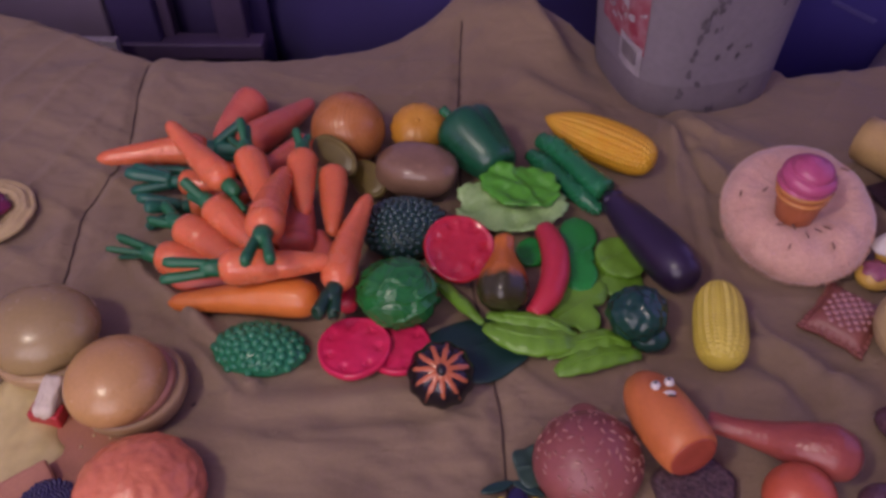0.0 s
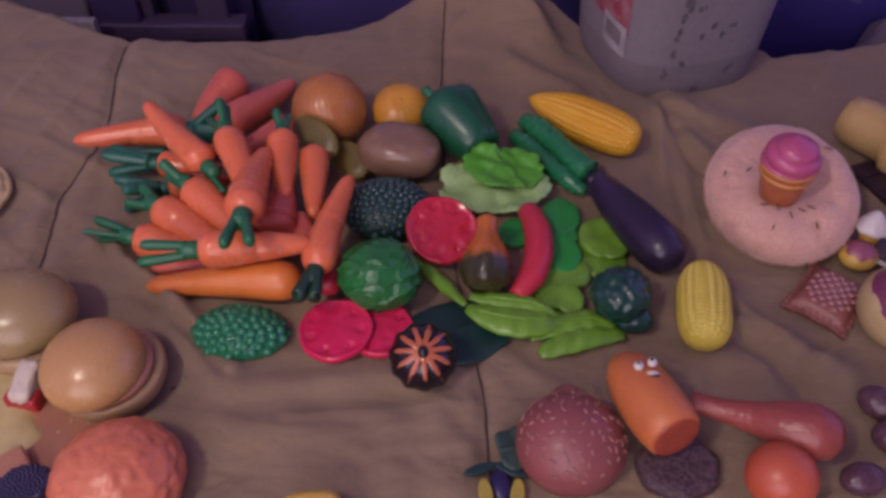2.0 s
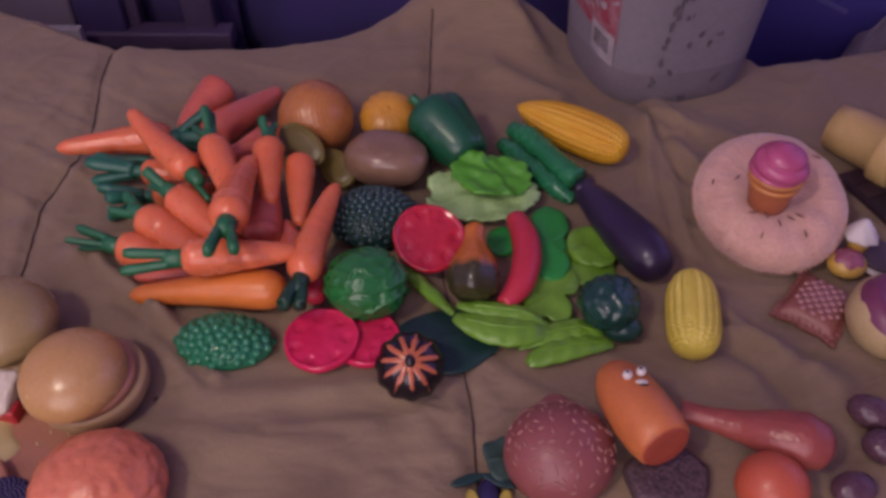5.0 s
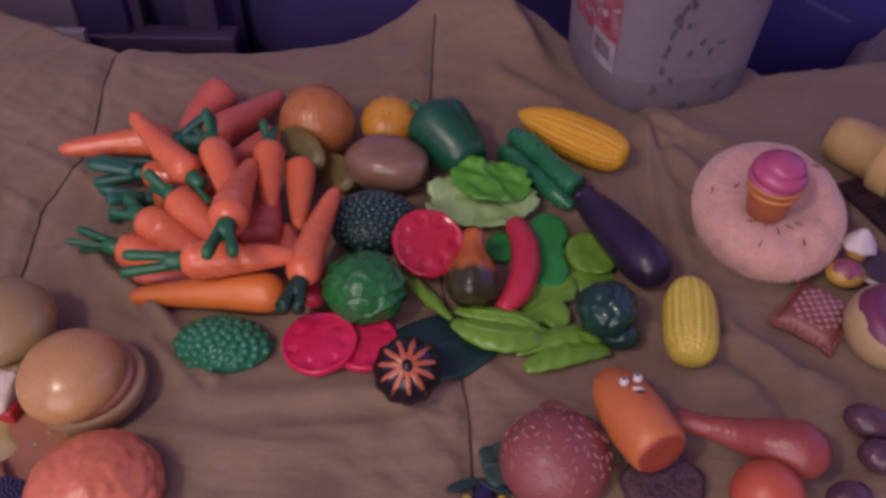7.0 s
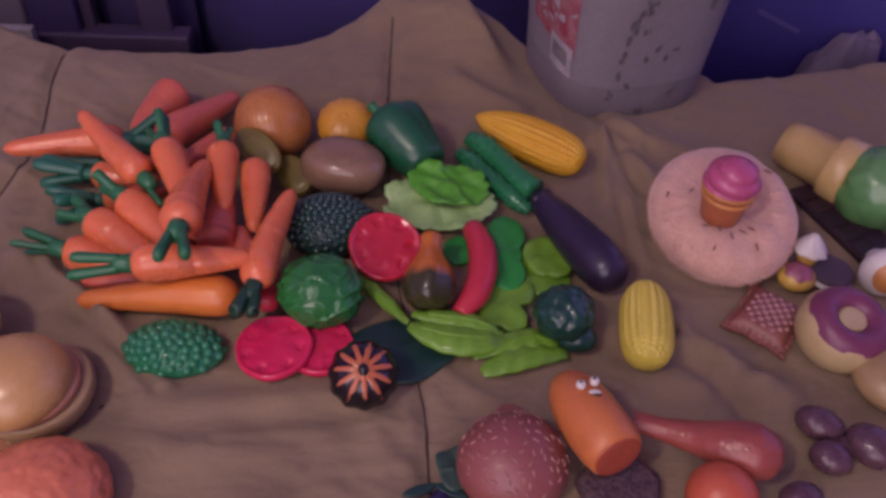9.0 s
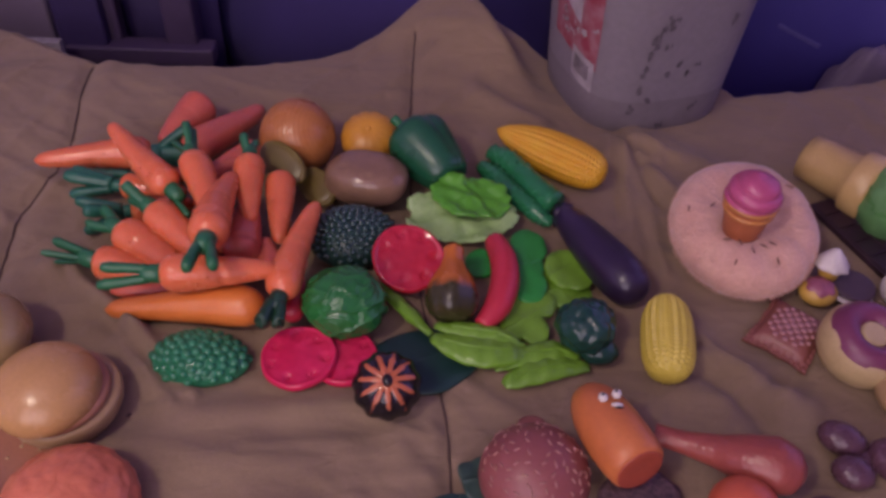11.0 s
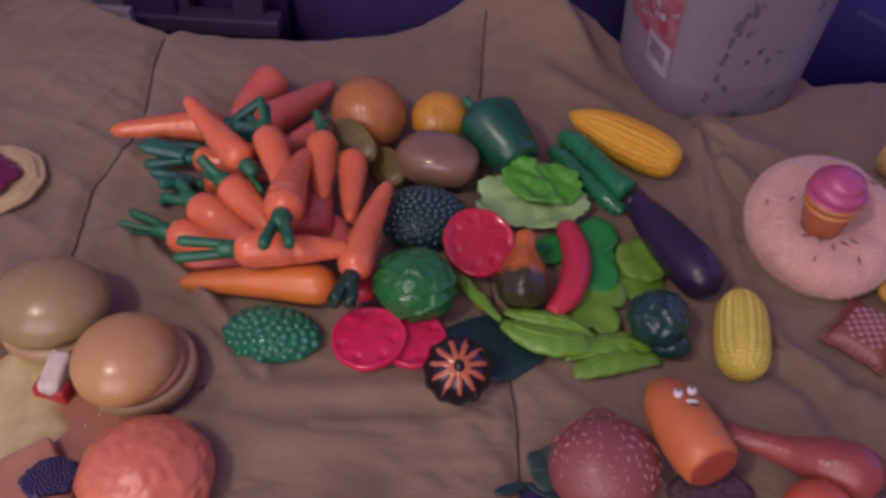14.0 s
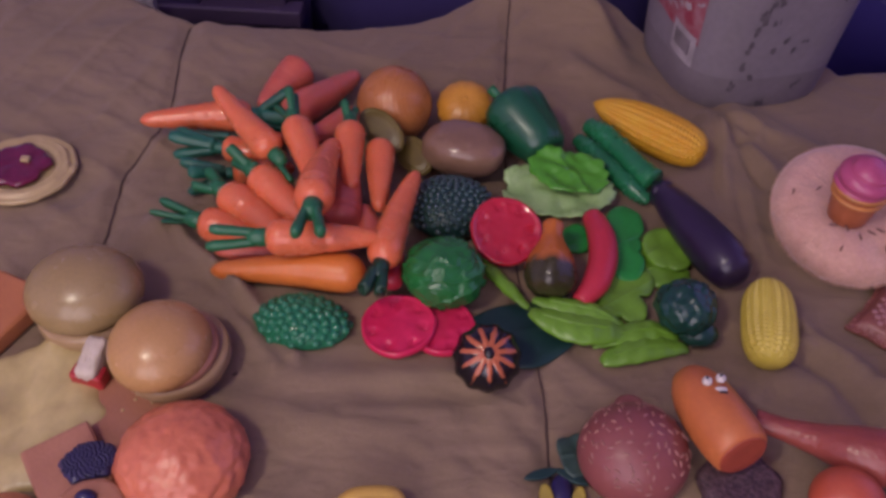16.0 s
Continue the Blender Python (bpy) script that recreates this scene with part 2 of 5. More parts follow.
CUCUMBER = material("cucumber_green", (0.024, 0.20, 0.074), 0.24, (0.015, 0.13, 0.05), 70.0, 0.9, 0.15)
AUBERGINE = material("aubergine_purple", (0.030, 0.017, 0.046), 0.3, (0.022, 0.013, 0.036), 30.0, 0.8, 0.04)
LETTUCE = material("lettuce_bright_green", (0.10, 0.36, 0.025), 0.3, (0.07, 0.29, 0.02), 40.0, 0.8, 0.12, 250.0)
LETTUCE_PALE = material("lettuce_pale_green", (0.37, 0.55, 0.21), 0.24, (0.29, 0.48, 0.155), 40.0, 0.8, 0.12, 250.0)
SPINACH = material("leaf_mid_green", (0.024, 0.29, 0.042), 0.34, (0.018, 0.22, 0.032), 50.0, 0.8, 0.08)
PEA = material("pea_green", (0.165, 0.35, 0.03), 0.3, (0.13, 0.285, 0.024), 50.0, 0.8, 0.08)
# carrot-top green darkened by the shade between large carrot and cabbage
DARK_TOP = material("shaded_carrot_top_green", (0.012, 0.055, 0.03), 0.4, (0.008, 0.04, 0.022), 60.0, 0.8, 0.08)
DARK_LEAF = material("dark_teal_leaf", (0.010, 0.045, 0.04), 0.42, (0.008, 0.033, 0.03), 40.0, 0.8, 0.1)
CABBAGE = material("cabbage_green", (0.024, 0.175, 0.04), 0.22, (0.015, 0.12, 0.028), 60.0, 0.9, 0.05)
NUB_GREEN = material("bumpy_green_plastic", (0.028, 0.205, 0.098), 0.2, (0.021, 0.165, 0.078), 60.0, 0.8, 0.03)
NUB_DARK = material("bumpy_dark_green_plastic", (0.017, 0.064, 0.05), 0.12, (0.011, 0.044, 0.036), 60.0, 0.8, 0.0)
FLORET = material("broccoli_dark_teal", (0.012, 0.058, 0.042), 0.2, (0.008, 0.042, 0.032), 60.0, 0.8, 0.05)
TOMATO = material("tomato_red_plastic", (0.56, 0.017, 0.036), 0.16, (0.47, 0.012, 0.028), 60.0, 0.8, 0.12, 150.0)
TOMATO_PINK = material("raspberry_red_plastic", (0.67, 0.024, 0.095), 0.2, (0.60, 0.019, 0.08), 50.0, 0.8, 0.1, 150.0)
CHILI = material("chili_red", (0.56, 0.034, 0.058), 0.38, (0.48, 0.026, 0.048), 30.0, 0.8, 0.06)
GOURD = two_tone("gourd_two_tone", (0.05, 0.044, 0.016), (0.42, 0.115, 0.018), 0.012, 0.010, 0.24)
SQUASH = striped("striped_squash", (0.013, 0.009, 0.013), (0.41, 0.11, 0.048), 11, 0.2)
BUN_TAN = material("bun_tan", (0.345, 0.24, 0.108), 0.24, (0.295, 0.205, 0.09), 25.0, 0.9, 0.04, 300.0)
BUN_PALE = material("bun_pale", (0.40, 0.26, 0.13), 0.34, (0.34, 0.22, 0.105), 30.0, 0.8, 0.05)
BUN_ORANGE = material("bun_orange", (0.51, 0.285, 0.115), 0.24, (0.46, 0.25, 0.095), 25.0, 0.9, 0.07, 300.0)
PATTY = material("sausage_pink_plastic", (0.66, 0.20, 0.105), 0.32, (0.56, 0.15, 0.078), 55.0, 0.9, 0.15, 200.0)
HAM_SLICE = material("ham_pink_brown", (0.42, 0.19, 0.11), 0.34, (0.35, 0.15, 0.085), 40.0, 0.9, 0.08)
OMELETTE = material("omelette_cream", (0.55, 0.445, 0.20), 0.3, (0.48, 0.375, 0.155), 30.0, 1.0, 0.15, 120.0)
TOAST = material("toast_brown", (0.44, 0.20, 0.12), 0.5, (0.37, 0.155, 0.092), 45.0, 0.9, 0.15)
CRUST = material("bread_orange_brown", (0.50, 0.185, 0.075), 0.5, (0.42, 0.145, 0.058), 40.0, 0.9, 0.12)
BERRY = material("blueberry_navy", (0.026, 0.02, 0.085), 0.35, (0.018, 0.014, 0.06), 90.0, 0.9, 0.1)
WHITE = material("white_plastic", (0.68, 0.62, 0.58), 0.4, (0.60, 0.54, 0.50), 60.0, 0.8, 0.08)
RED_BOX = material("strawberry_red", (0.48, 0.03, 0.04), 0.35)
CREAM = material("cream_plastic", (0.53, 0.40, 0.205), 0.34, (0.46, 0.335, 0.165), 40.0, 0.8, 0.08)
JAM = material("plum_purple_jam", (0.16, 0.012, 0.05), 0.2, (0.11, 0.008, 0.036), 60.0, 0.9, 0.15, 120.0, coat=0.3)
PLUSH = material("pale_pink_plush", (0.73, 0.44, 0.335), 1.0, (0.57, 0.305, 0.24), 42.0, 1.0, 0.7, 300.0, sheen=0.4, dirt=0.3)
SPRINKLE = material("brown_embroidery", (0.26, 0.13, 0.10), 0.85)
ICING = material("magenta_pink_icing", (0.50, 0.098, 0.205), 0.3, (0.44, 0.078, 0.175), 40.0, 0.8, 0.04)
MINI_ICING = material("dusky_pink_icing", (0.40, 0.12, 0.18), 0.4)
CONE = material("cupcake_orange_brown", (0.46, 0.14, 0.055), 0.36, (0.38, 0.11, 0.042), 40.0, 0.8, 0.06)
CONE_RIM = material("cupcake_rim_yellow", (0.62, 0.25, 0.07), 0.34)
COOKIE = material("cookie_maroon_brown", (0.275, 0.092, 0.072), 0.42, (0.22, 0.07, 0.056), 60.0, 0.9, 0.12)
COOKIE_DOT = material("cookie_pale_pink", (0.46, 0.23, 0.215), 0.4)
WAFER = material("wafer_tan", (0.56, 0.385, 0.155), 0.32, (0.49, 0.32, 0.125), 40.0, 0.8, 0.08)
PISTACHIO = material("pistachio_green", (0.13, 0.30, 0.10), 0.28, (0.09, 0.24, 0.08), 50.0, 0.9, 0.1, 150.0, coat=0.3)
CHOCOLATE = material("dark_chocolate", (0.035, 0.014, 0.025), 0.45, (0.026, 0.010, 0.02), 40.0, 0.8, 0.06)
OREO = material("dark_biscuit", (0.09, 0.055, 0.075), 0.6, (0.07, 0.04, 0.055), 60.0, 0.8, 0.2)
PURPLE_ICING = material("purple_icing", (0.20, 0.045, 0.10), 0.38, (0.16, 0.034, 0.08), 40.0, 0.8, 0.06)
GRAPE = material("grape_dark_purple", (0.115, 0.052, 0.072), 0.26, (0.085, 0.038, 0.055), 60.0, 0.9, 0.8, 110.0)
SEEDED = material("seeded_bun_mauve", (0.285, 0.085, 0.08), 0.4, (0.245, 0.07, 0.068), 30.0, 0.9, 0.08)
SEED = material("sesame_seed", (0.43, 0.195, 0.16), 0.4)
HAM = material("ham_orange", (0.60, 0.185, 0.055), 0.4, (0.50, 0.14, 0.042), 30.0, 0.9, 0.06, 200.0)
HAM_CUT = material("ham_cut_red", (0.40, 0.075, 0.04), 0.45, (0.32, 0.055, 0.03), 60.0, 0.9, 0.08)
BLACK = material("black_paint", (0.01, 0.008, 0.01), 0.3)
DRUM = material("roast_leg_red_brown", (0.33, 0.076, 0.06), 0.3, (0.26, 0.056, 0.046), 35.0, 0.9, 0.12, 150.0)
BALL = material("red_orange_plastic", (0.56, 0.115, 0.055), 0.36, (0.48, 0.09, 0.045), 30.0, 0.8, 0.06)
BURNT = material("burnt_patty_brown", (0.12, 0.065, 0.075), 0.6, (0.035, 0.016, 0.024), 330.0, 0.6, 0.9, 330.0)
SCRAP = material("dull_grey_green_plastic", (0.035, 0.075, 0.055), 0.45, (0.026, 0.058, 0.042), 60.0, 0.8, 0.1)
PETAL = material("dull_yellow_petal", (0.46, 0.36, 0.055), 0.5, (0.30, 0.22, 0.04), 120.0, 0.8)
CAKE_CREAM = material("ivory_cream", (0.62, 0.53, 0.43), 0.5, (0.52, 0.43, 0.34), 90.0, 0.9, 0.2, 200.0)
BANANA = material("banana_yellow", (0.64, 0.41, 0.085), 0.4, (0.57, 0.34, 0.065), 35.0, 0.8, 0.05)
BUCKET = material("cloudy_white_plastic", (0.235, 0.205, 0.225), 0.5, (0.195, 0.168, 0.19), 9.0, 0.9, 0.08, 120.0)
BUCKET_LOW = material("dull_grey_plastic", (0.20, 0.168, 0.186), 0.55, (0.165, 0.138, 0.155), 20.0, 0.9, 0.08, 120.0)
STAIN = material("dark_smear", (0.085, 0.07, 0.082), 0.6, (0.15, 0.127, 0.143), 160.0, 0.6)
LABEL_RED = material("label_red_white", (0.27, 0.035, 0.06), 0.45, (0.33, 0.145, 0.17), 60.0, 0.45)
LABEL_WHITE = material("label_white", (0.42, 0.37, 0.39), 0.4)
LABEL_GREY = material("label_grey", (0.16, 0.13, 0.15), 0.45)
# the next six background colours have the bluish lens haze mixed in
WOOD = material("hazy_blue_dark_wood", (0.05, 0.033, 0.11), 0.5, (0.04, 0.026, 0.09), 14.0, 0.9, 0.2, 120.0)
WOOD_PALE = material("hazy_purple_worn_wood", (0.075, 0.045, 0.10), 0.6, (0.052, 0.031, 0.078), 14.0, 0.9, 0.2, 120.0)
NAVY = material("navy_plastic", (0.086, 0.069, 0.315), 0.5, (0.069, 0.055, 0.265), 8.0, 0.9, 0.08)
SCUFF = material("scuffed_navy_plastic", (0.17, 0.15, 0.38), 0.6, (0.12, 0.10, 0.32), 40.0, 0.9)
NAVY_CLOTH = material("dark_navy_cloth", (0.046, 0.031, 0.135), 0.95, (0.035, 0.024, 0.11), 8.0, 1.0, 0.4, 500.0)
GREY_BOX = material("dusky_grey_card", (0.22, 0.165, 0.24), 0.7, (0.17, 0.13, 0.195), 8.0, 0.9, 0.1)
# pale lavender for unseen walls that bounce ambient light
WALL = material("lavender_bounce_wall", (0.66, 0.57, 0.95), 0.85, (0.62, 0.53, 0.90), 3.0, 0.9, 0.15, 200.0)
CARPET = material("dark_carpet", (0.05, 0.035, 0.10), 1.0, (0.035, 0.025, 0.08), 12.0, 0.9, 0.6, 300.0)

pimpled(DRUM, 190.0, 0.0003, 0.7)
shiny(NUB_DARK, TOMATO)

# ---- the room ----
FLOOR = -0.50


def block(name, x0, x1, y0, y1, z0, z1, mat, label, category="", kind="structure", bevel=0.0):
    return solo(name, box(x1 - x0, y1 - y0, z1 - z0, bevel), mat, pose((x0 + x1) / 2, (y0 + y1) / 2, z0), label, category or name.split("_")[0], kind=kind, smooth=False)


block("floor", -2.1, 2.1, -1.6, 2.7, FLOOR - 0.1, FLOOR, CARPET, "dark carpeted bedroom floor behind the bed")
# walls and ceiling are unseen additions; their openings let the fill lamps in
block("wall_north", -2.1, 2.1, 2.6, 2.7, FLOOR, 2.0, WALL, "unseen lavender wall behind the bed, added to bounce light")
block("wall_south_low", -2.1, 2.1, -1.7, -1.6, FLOOR, 0.18, WALL, "unseen lavender wall under an added opening for fill light", "wall")
block("wall_south_high", -2.1, 2.1, -1.7, -1.6, 1.72, 2.0, WALL, "unseen lavender wall over an added opening for fill light", "wall")
block("wall_south_left", -2.1, -1.67, -1.7, -1.6, 0.18, 1.72, WALL, "unseen lavender wall beside an added opening for fill light", "wall")
block("wall_south_right", 0.31, 2.1, -1.7, -1.6, 0.18, 1.72, WALL, "unseen lavender wall beside an added opening for fill light", "wall")
block("wall_west", -2.2, -2.1, -1.7, 2.7, FLOOR, 2.0, WALL, "unseen lavender side wall, added to bounce light")
block("wall_east_low", 2.0, 2.1, -1.6, 2.6, FLOOR, 0.28, WALL, "unseen lavender wall under an added opening for fill light", "wall")
block("wall_east_high", 2.0, 2.1, -1.6, 2.6, 1.85, 2.0, WALL, "unseen lavender wall over an added opening for fill light", "wall")
block("wall_east_near", 2.0, 2.1, -1.6, 0.18, 0.28, 1.85, WALL, "unseen lavender wall beside an added opening for fill light", "wall")
block("wall_east_far", 2.0, 2.1, 2.42, 2.6, 0.28, 1.85, WALL, "unseen lavender wall beside an added opening for fill light", "wall")
block("ceiling", -2.2, 2.2, -1.7, 2.7, 2.0, 2.1, WALL, "unseen lavender ceiling, added to bounce light")


# ---- the blanket on the bed ----
EDGE = [(-1.3, 1.25), (-0.6066, 1.1231, 0.0000), (-0.4652, 1.0586, 0.0000), (-0.4047, 1.0228, 0.0000), (-0.3655, 1.0082, 0.0000), (-0.3117, 1.0006, 0.0060), (-0.1998, 0.9930, 0.0080), (-0.1142, 1.0117, 0.0100), (-0.0429, 1.0473, 0.0120), (0.0163, 1.0827, 0.0150), (0.12, 1.17), (0.155, 1.16), (0.2301, 1.0354, 0.0000), (0.262, 1.13), (0.30, 1.20), (0.4597, 0.9718, 0.0000), (0.5871, 0.9981, 0.0000), (1.3, 1.2)]


def edge_y(x):
    """Where the blanket turns down over the far edge of the bed."""
    return np.interp(x, [p[0] for p in EDGE], [p[1] for p in EDGE])


SEAM_LEFT = [(-0.3644, 1.0042, 0.0000), (-0.3554, 0.9308, 0.0000), (-0.3416, 0.8350, 0.0000), (-0.3432, 0.7890, 0.0000), (-0.3573, 0.7230, 0.0000), (-0.3524, 0.6716, 0.0000), (-0.3463, 0.6143, 0.0000), (-0.3356, 0.5398, 0.0000), (-0.3250, 0.4433, 0.0000)]
SEAM_MID = [(0.0451, 1.0627, 0.0350), (0.0427, 0.9917, 0.0200), (0.0419, 0.9109, 0.0080), (0.0448, 0.7641, 0.0000), (0.0582, 0.6179, 0.0000), (0.0727, 0.5164, 0.0000), (0.0813, 0.4664, 0.0000), (0.0841, 0.3934, 0.0000), (0.06, 0.2, 0.0)]
BROAD_FOLDS = [
    ((-0.3016, 0.6480), (-0.2009, 0.5579), 0.013, 0.013),
    ((-0.2009, 0.5579), (-0.1486, 0.4920), 0.014, 0.011),
    ((0.2801, 0.8676), (0.3376, 0.7672), 0.018, 0.012),
    ((0.3010, 0.9127), (0.4002, 0.7965), 0.02, 0.012),
    ((0.3156, 0.5483), (0.3737, 0.5054), 0.014, 0.012),
    ((0.1396, 0.5267), (0.3184, 0.5818), 0.02, 0.006),
    ((-0.1452, 0.4745), (0.0683, 0.4892), 0.013, 0.006),
    ((-0.1228, 0.4307), (0.0394, 0.4492), 0.016, 0.006),
    ((-0.4974, 0.9177), (-0.3651, 0.8295), 0.012, 0.002),
    ((0.3198, 0.9304), (0.2774, 0.8387), 0.018, 0.008),
    ((0.2955, 0.5045), (0.3928, 0.4936), 0.016, 0.009),
    ((0.1247, 0.9469), (0.1959, 0.8979), 0.016, 0.012),
]
NARROW_FOLDS = [
    ((0.2826, 0.9168), (0.3104, 0.8316), 0.008, -0.01),
    ((0.3104, 0.8316), (0.3226, 0.7608), 0.008, -0.009),
    ((0.3036, 0.9178), (0.3315, 0.8387), 0.009, 0.01),
    ((0.4047, 0.5307), (0.3392, 0.4990), 0.008, -0.006),
    ((0.3164, 0.5295), (0.3526, 0.4757), 0.009, -0.007),
    ((-0.2382, 0.5813), (-0.1410, 0.5072), 0.008, -0.008),
]
# sharp pleats: a line on the blanket and the height of its lip
PLEATS = [
    ([(-0.2961, 0.6640), (-0.2671, 0.6175), (-0.2317, 0.5872), (-0.1958, 0.5531), (-0.1654, 0.5223), (-0.1382, 0.4908)], 0.0045),
    ([(0.2873, 0.9053), (0.3065, 0.8324), (0.3240, 0.7591)], 0.0045),
    ([(0.2868, 0.8651), (0.2745, 0.7476)], 0.003),
    ([(0.3048, 0.8663), (0.3460, 0.8338)], 0.003),
    ([(0.2967, 0.7406), (0.2958, 0.6532)], 0.003),
    ([(-0.0823, 0.4428), (-0.0167, 0.4470), (0.0681, 0.4614)], 0.002),
    ([(-0.0234, 0.4123), (0.0583, 0.4207)], 0.0018),
    ([(0.2975, 0.5811), (0.3413, 0.5290)], 0.003),
]


def near_line(x, y, line):
    best = np.full(np.shape(x), 9.0)
    for a, b in zip(line[:-1], line[1:]):
        dx, dy = b[0] - a[0], b[1] - a[1]
        t = np.clip(((x - a[0]) * dx + (y - a[1]) * dy) / (dx * dx + dy * dy), 0, 1)
        best = np.minimum(best, np.hypot(x - a[0] - t * dx, y - a[1] - t * dy))
    return best


BUCKET_AT = (0.3244, 0.8924, 0.0000)
RIDGE = ((0.1820, 0.9730, 0.0120), (0.1413, 1.0567, 0.0550))


def ground(x, y):
    """The height of the blanket."""
    x, y = np.asarray(x, float), np.asarray(y, float)
    z = 0.0018 * np.sin(31 * x + 9 * np.sin(5 * y)) * np.sin(24 * y + 3 * np.sin(11 * x)) + 0.0012 * np.sin(70 * x + 40 * y + 4 * np.sin(20 * x)) * np.sin(13 * y - 22 * x)
    wx, wy = x + 0.03 * np.sin(9 * y + 4 * x), y + 0.02 * np.sin(13 * x - 3 * y)
    z = z + 0.0030 * (1 - np.abs(np.sin(17 * wx + 41 * wy))) ** 3 * (0.5 + 0.5 * np.sin(7 * x - 11 * y)) + 0.0032 * (1 - np.abs(np.sin(34 * wx - 19 * wy + 1.3))) ** 3 * (0.5 + 0.5 * np.sin(13 * x + 6 * y + 2))
    z = z + 0.0012 * (1 - np.abs(np.sin(63 * wx + 77 * wy))) ** 2 * (0.5 + 0.5 * np.sin(19 * y - 9 * x))
    z = z - 0.005 * np.exp(-(near_line(x, y, SEAM_LEFT) / 0.009) ** 2) - 0.005 * np.exp(-(near_line(x, y, SEAM_MID) / 0.009) ** 2)
    for a, b, w, h in BROAD_FOLDS + NARROW_FOLDS:
        z = z + h * np.exp(-(near_line(x, y, [a, b]) / w) ** 2)
    for line, h in PLEATS:
        d = near_line(x - 0.005, y - 0.003, line), near_line(x + 0.004, y + 0.002, line)
        z = z + 1.7 * h * np.exp(-(d[0] / 0.007) ** 2) - 1.5 * h * np.exp(-(d[1] / 0.0055) ** 2)
    d = x - (RIDGE[0][0] + (y - RIDGE[0][1]) * (RIDGE[1][0] - RIDGE[0][0]) / (RIDGE[1][1] - RIDGE[0][1]))
    rise = np.clip((y - RIDGE[0][1] + 0.05) / 0.16, 0, 1)
    z = z + 0.062 * rise * rise * (3 - 2 * rise) * np.where(d < 0, np.exp(-(d / 0.12) ** 2), np.exp(-(d / 0.026) ** 2))
    z = z + 0.012 * np.exp(-((x + 0.15) / 0.3) ** 2 - ((y - 0.95) / 0.06) ** 2)
    far = np.hypot(x - BUCKET_AT[0], y - BUCKET_AT[1] - 0.11)
    return z * (1 - np.exp(-(far / 0.125) ** 6)) - 0.001


def blanket():
    xs = np.r_[np.arange(-1.3, -0.7, 0.03), np.arange(-0.7, 0.72, 0.0042), np.arange(0.72, 1.31, 0.03)]
    vs = np.r_[np.arange(-0.6, 0.28, 0.03), np.arange(0.28, 1.0, 0.0042) , 1.0]
    drop = [0.004, 0.010, 0.018, 0.026, 0.032, 0.034, 0.034, 0.036, 0.04, 0.05]
    fall = [0.0005, 0.003, 0.009, 0.018, 0.03, 0.05, 0.09, 0.16, 0.28, 0.46]
    rows = []
    for v in vs:
        scale = np.where(v > 0.28, 0.28 + (v - 0.28) / 0.72 * (edge_y(xs) - 0.28), v)
        rows.append(np.stack([xs, scale, ground(xs, scale)], -1))
    last = rows[-1]
    for d, f in zip(drop, fall):
        wob = 0.012 * np.sin(xs * 22) * min(f * 6, 1)
        rows.append(np.stack([xs, last[:, 1] + d + wob, last[:, 2] - f], -1))
    n = len(xs)
    verts = np.concatenate(rows)
    faces = [(i * n + j, i * n + j + 1, (i + 1) * n + j + 1, (i + 1) * n + j) for i in range(len(rows) - 1) for j in range(n - 1)]
    return verts.tolist(), faces


quilt = thing("blanket", pose(0, 0, 0), "wrinkled brown quilted cotton blanket with dark stitched seams", "blanket")
part("cover", blanket(), CLOTH, quilt)
for line in (SEAM_LEFT, SEAM_MID):
    pts = [(p[0] + 0.0005 * math.sin(p[1] * 240), p[1], float(ground(p[0], p[1])) + 0.0008) for a, b in zip(line[:-1], line[1:]) for k in range(6) for p in [(a[0] + (b[0] - a[0]) * k / 6 , a[1] + (b[1] - a[1]) * k / 6)]]
    part("seam", sweep(pts, [0.0012 + 0.0002 * math.sin(i * 1.7) for i in range(len(pts))], 6, 0.6, 2), THREAD, quilt, "dark stitched seam")

# the bed under the blanket
block("bed_base", -1.25, 1.25, -0.6, 0.90, FLOOR, -0.03, NAVY_CLOTH, "dark bed base under the blanket", "bed", kind="thing")


# ---- the dim things behind the bed ----
def crate():
    y = 1.30
    a, b = (-0.5164, 1.3000, -0.1345), (-0.2814, 1.3000, -0.1336)
    m = pose(a[0], y, FLOOR)
    ob = thing("wooden_frame", m, "dark stained wooden chair frame standing behind the bed", "chair")
    w, top = b[0] - a[0], 0.75
    part("post", box(0.075, 0.05, top, 0.006), WOOD, ob, m=pose(0.03, 0, 0))
    part("post", box(0.05, 0.045, top, 0.006), WOOD_PALE, ob, "worn brown post", m=pose(w * 0.78, 0.01, 0))
    part("rail", box(w, 0.04, 0.03, 0.005), WOOD_PALE, ob, "worn brown rail", m=pose(w * 0.5, -0.012, 0.335))
    part("rail", box(w, 0.04, 0.04, 0.005), WOOD, ob, m=pose(w * 0.5, 0.012, 0.62))
    part("inner_post", box(0.03, 0.03, top, 0.005), WOOD_PALE, ob, m=pose(w * 0.30, 0.01, 0))
    part("back_panel", box(w, 0.012, top * 0.95), WOOD, ob, m=pose(w * 0.5, 0.05, 0))


crate()
block("grey_carton", -1.10, -0.55, 1.32, 1.75, FLOOR, 0.12, GREY_BOX, "dusky grey cardboard carton on the floor", "box", kind="thing", bevel=0.006)
block("white_paper", -0.60, -0.50, 1.22, 1.235, FLOOR, -0.10, LABEL_WHITE, "white sheet of paper leaning behind the bed", "paper", kind="thing")


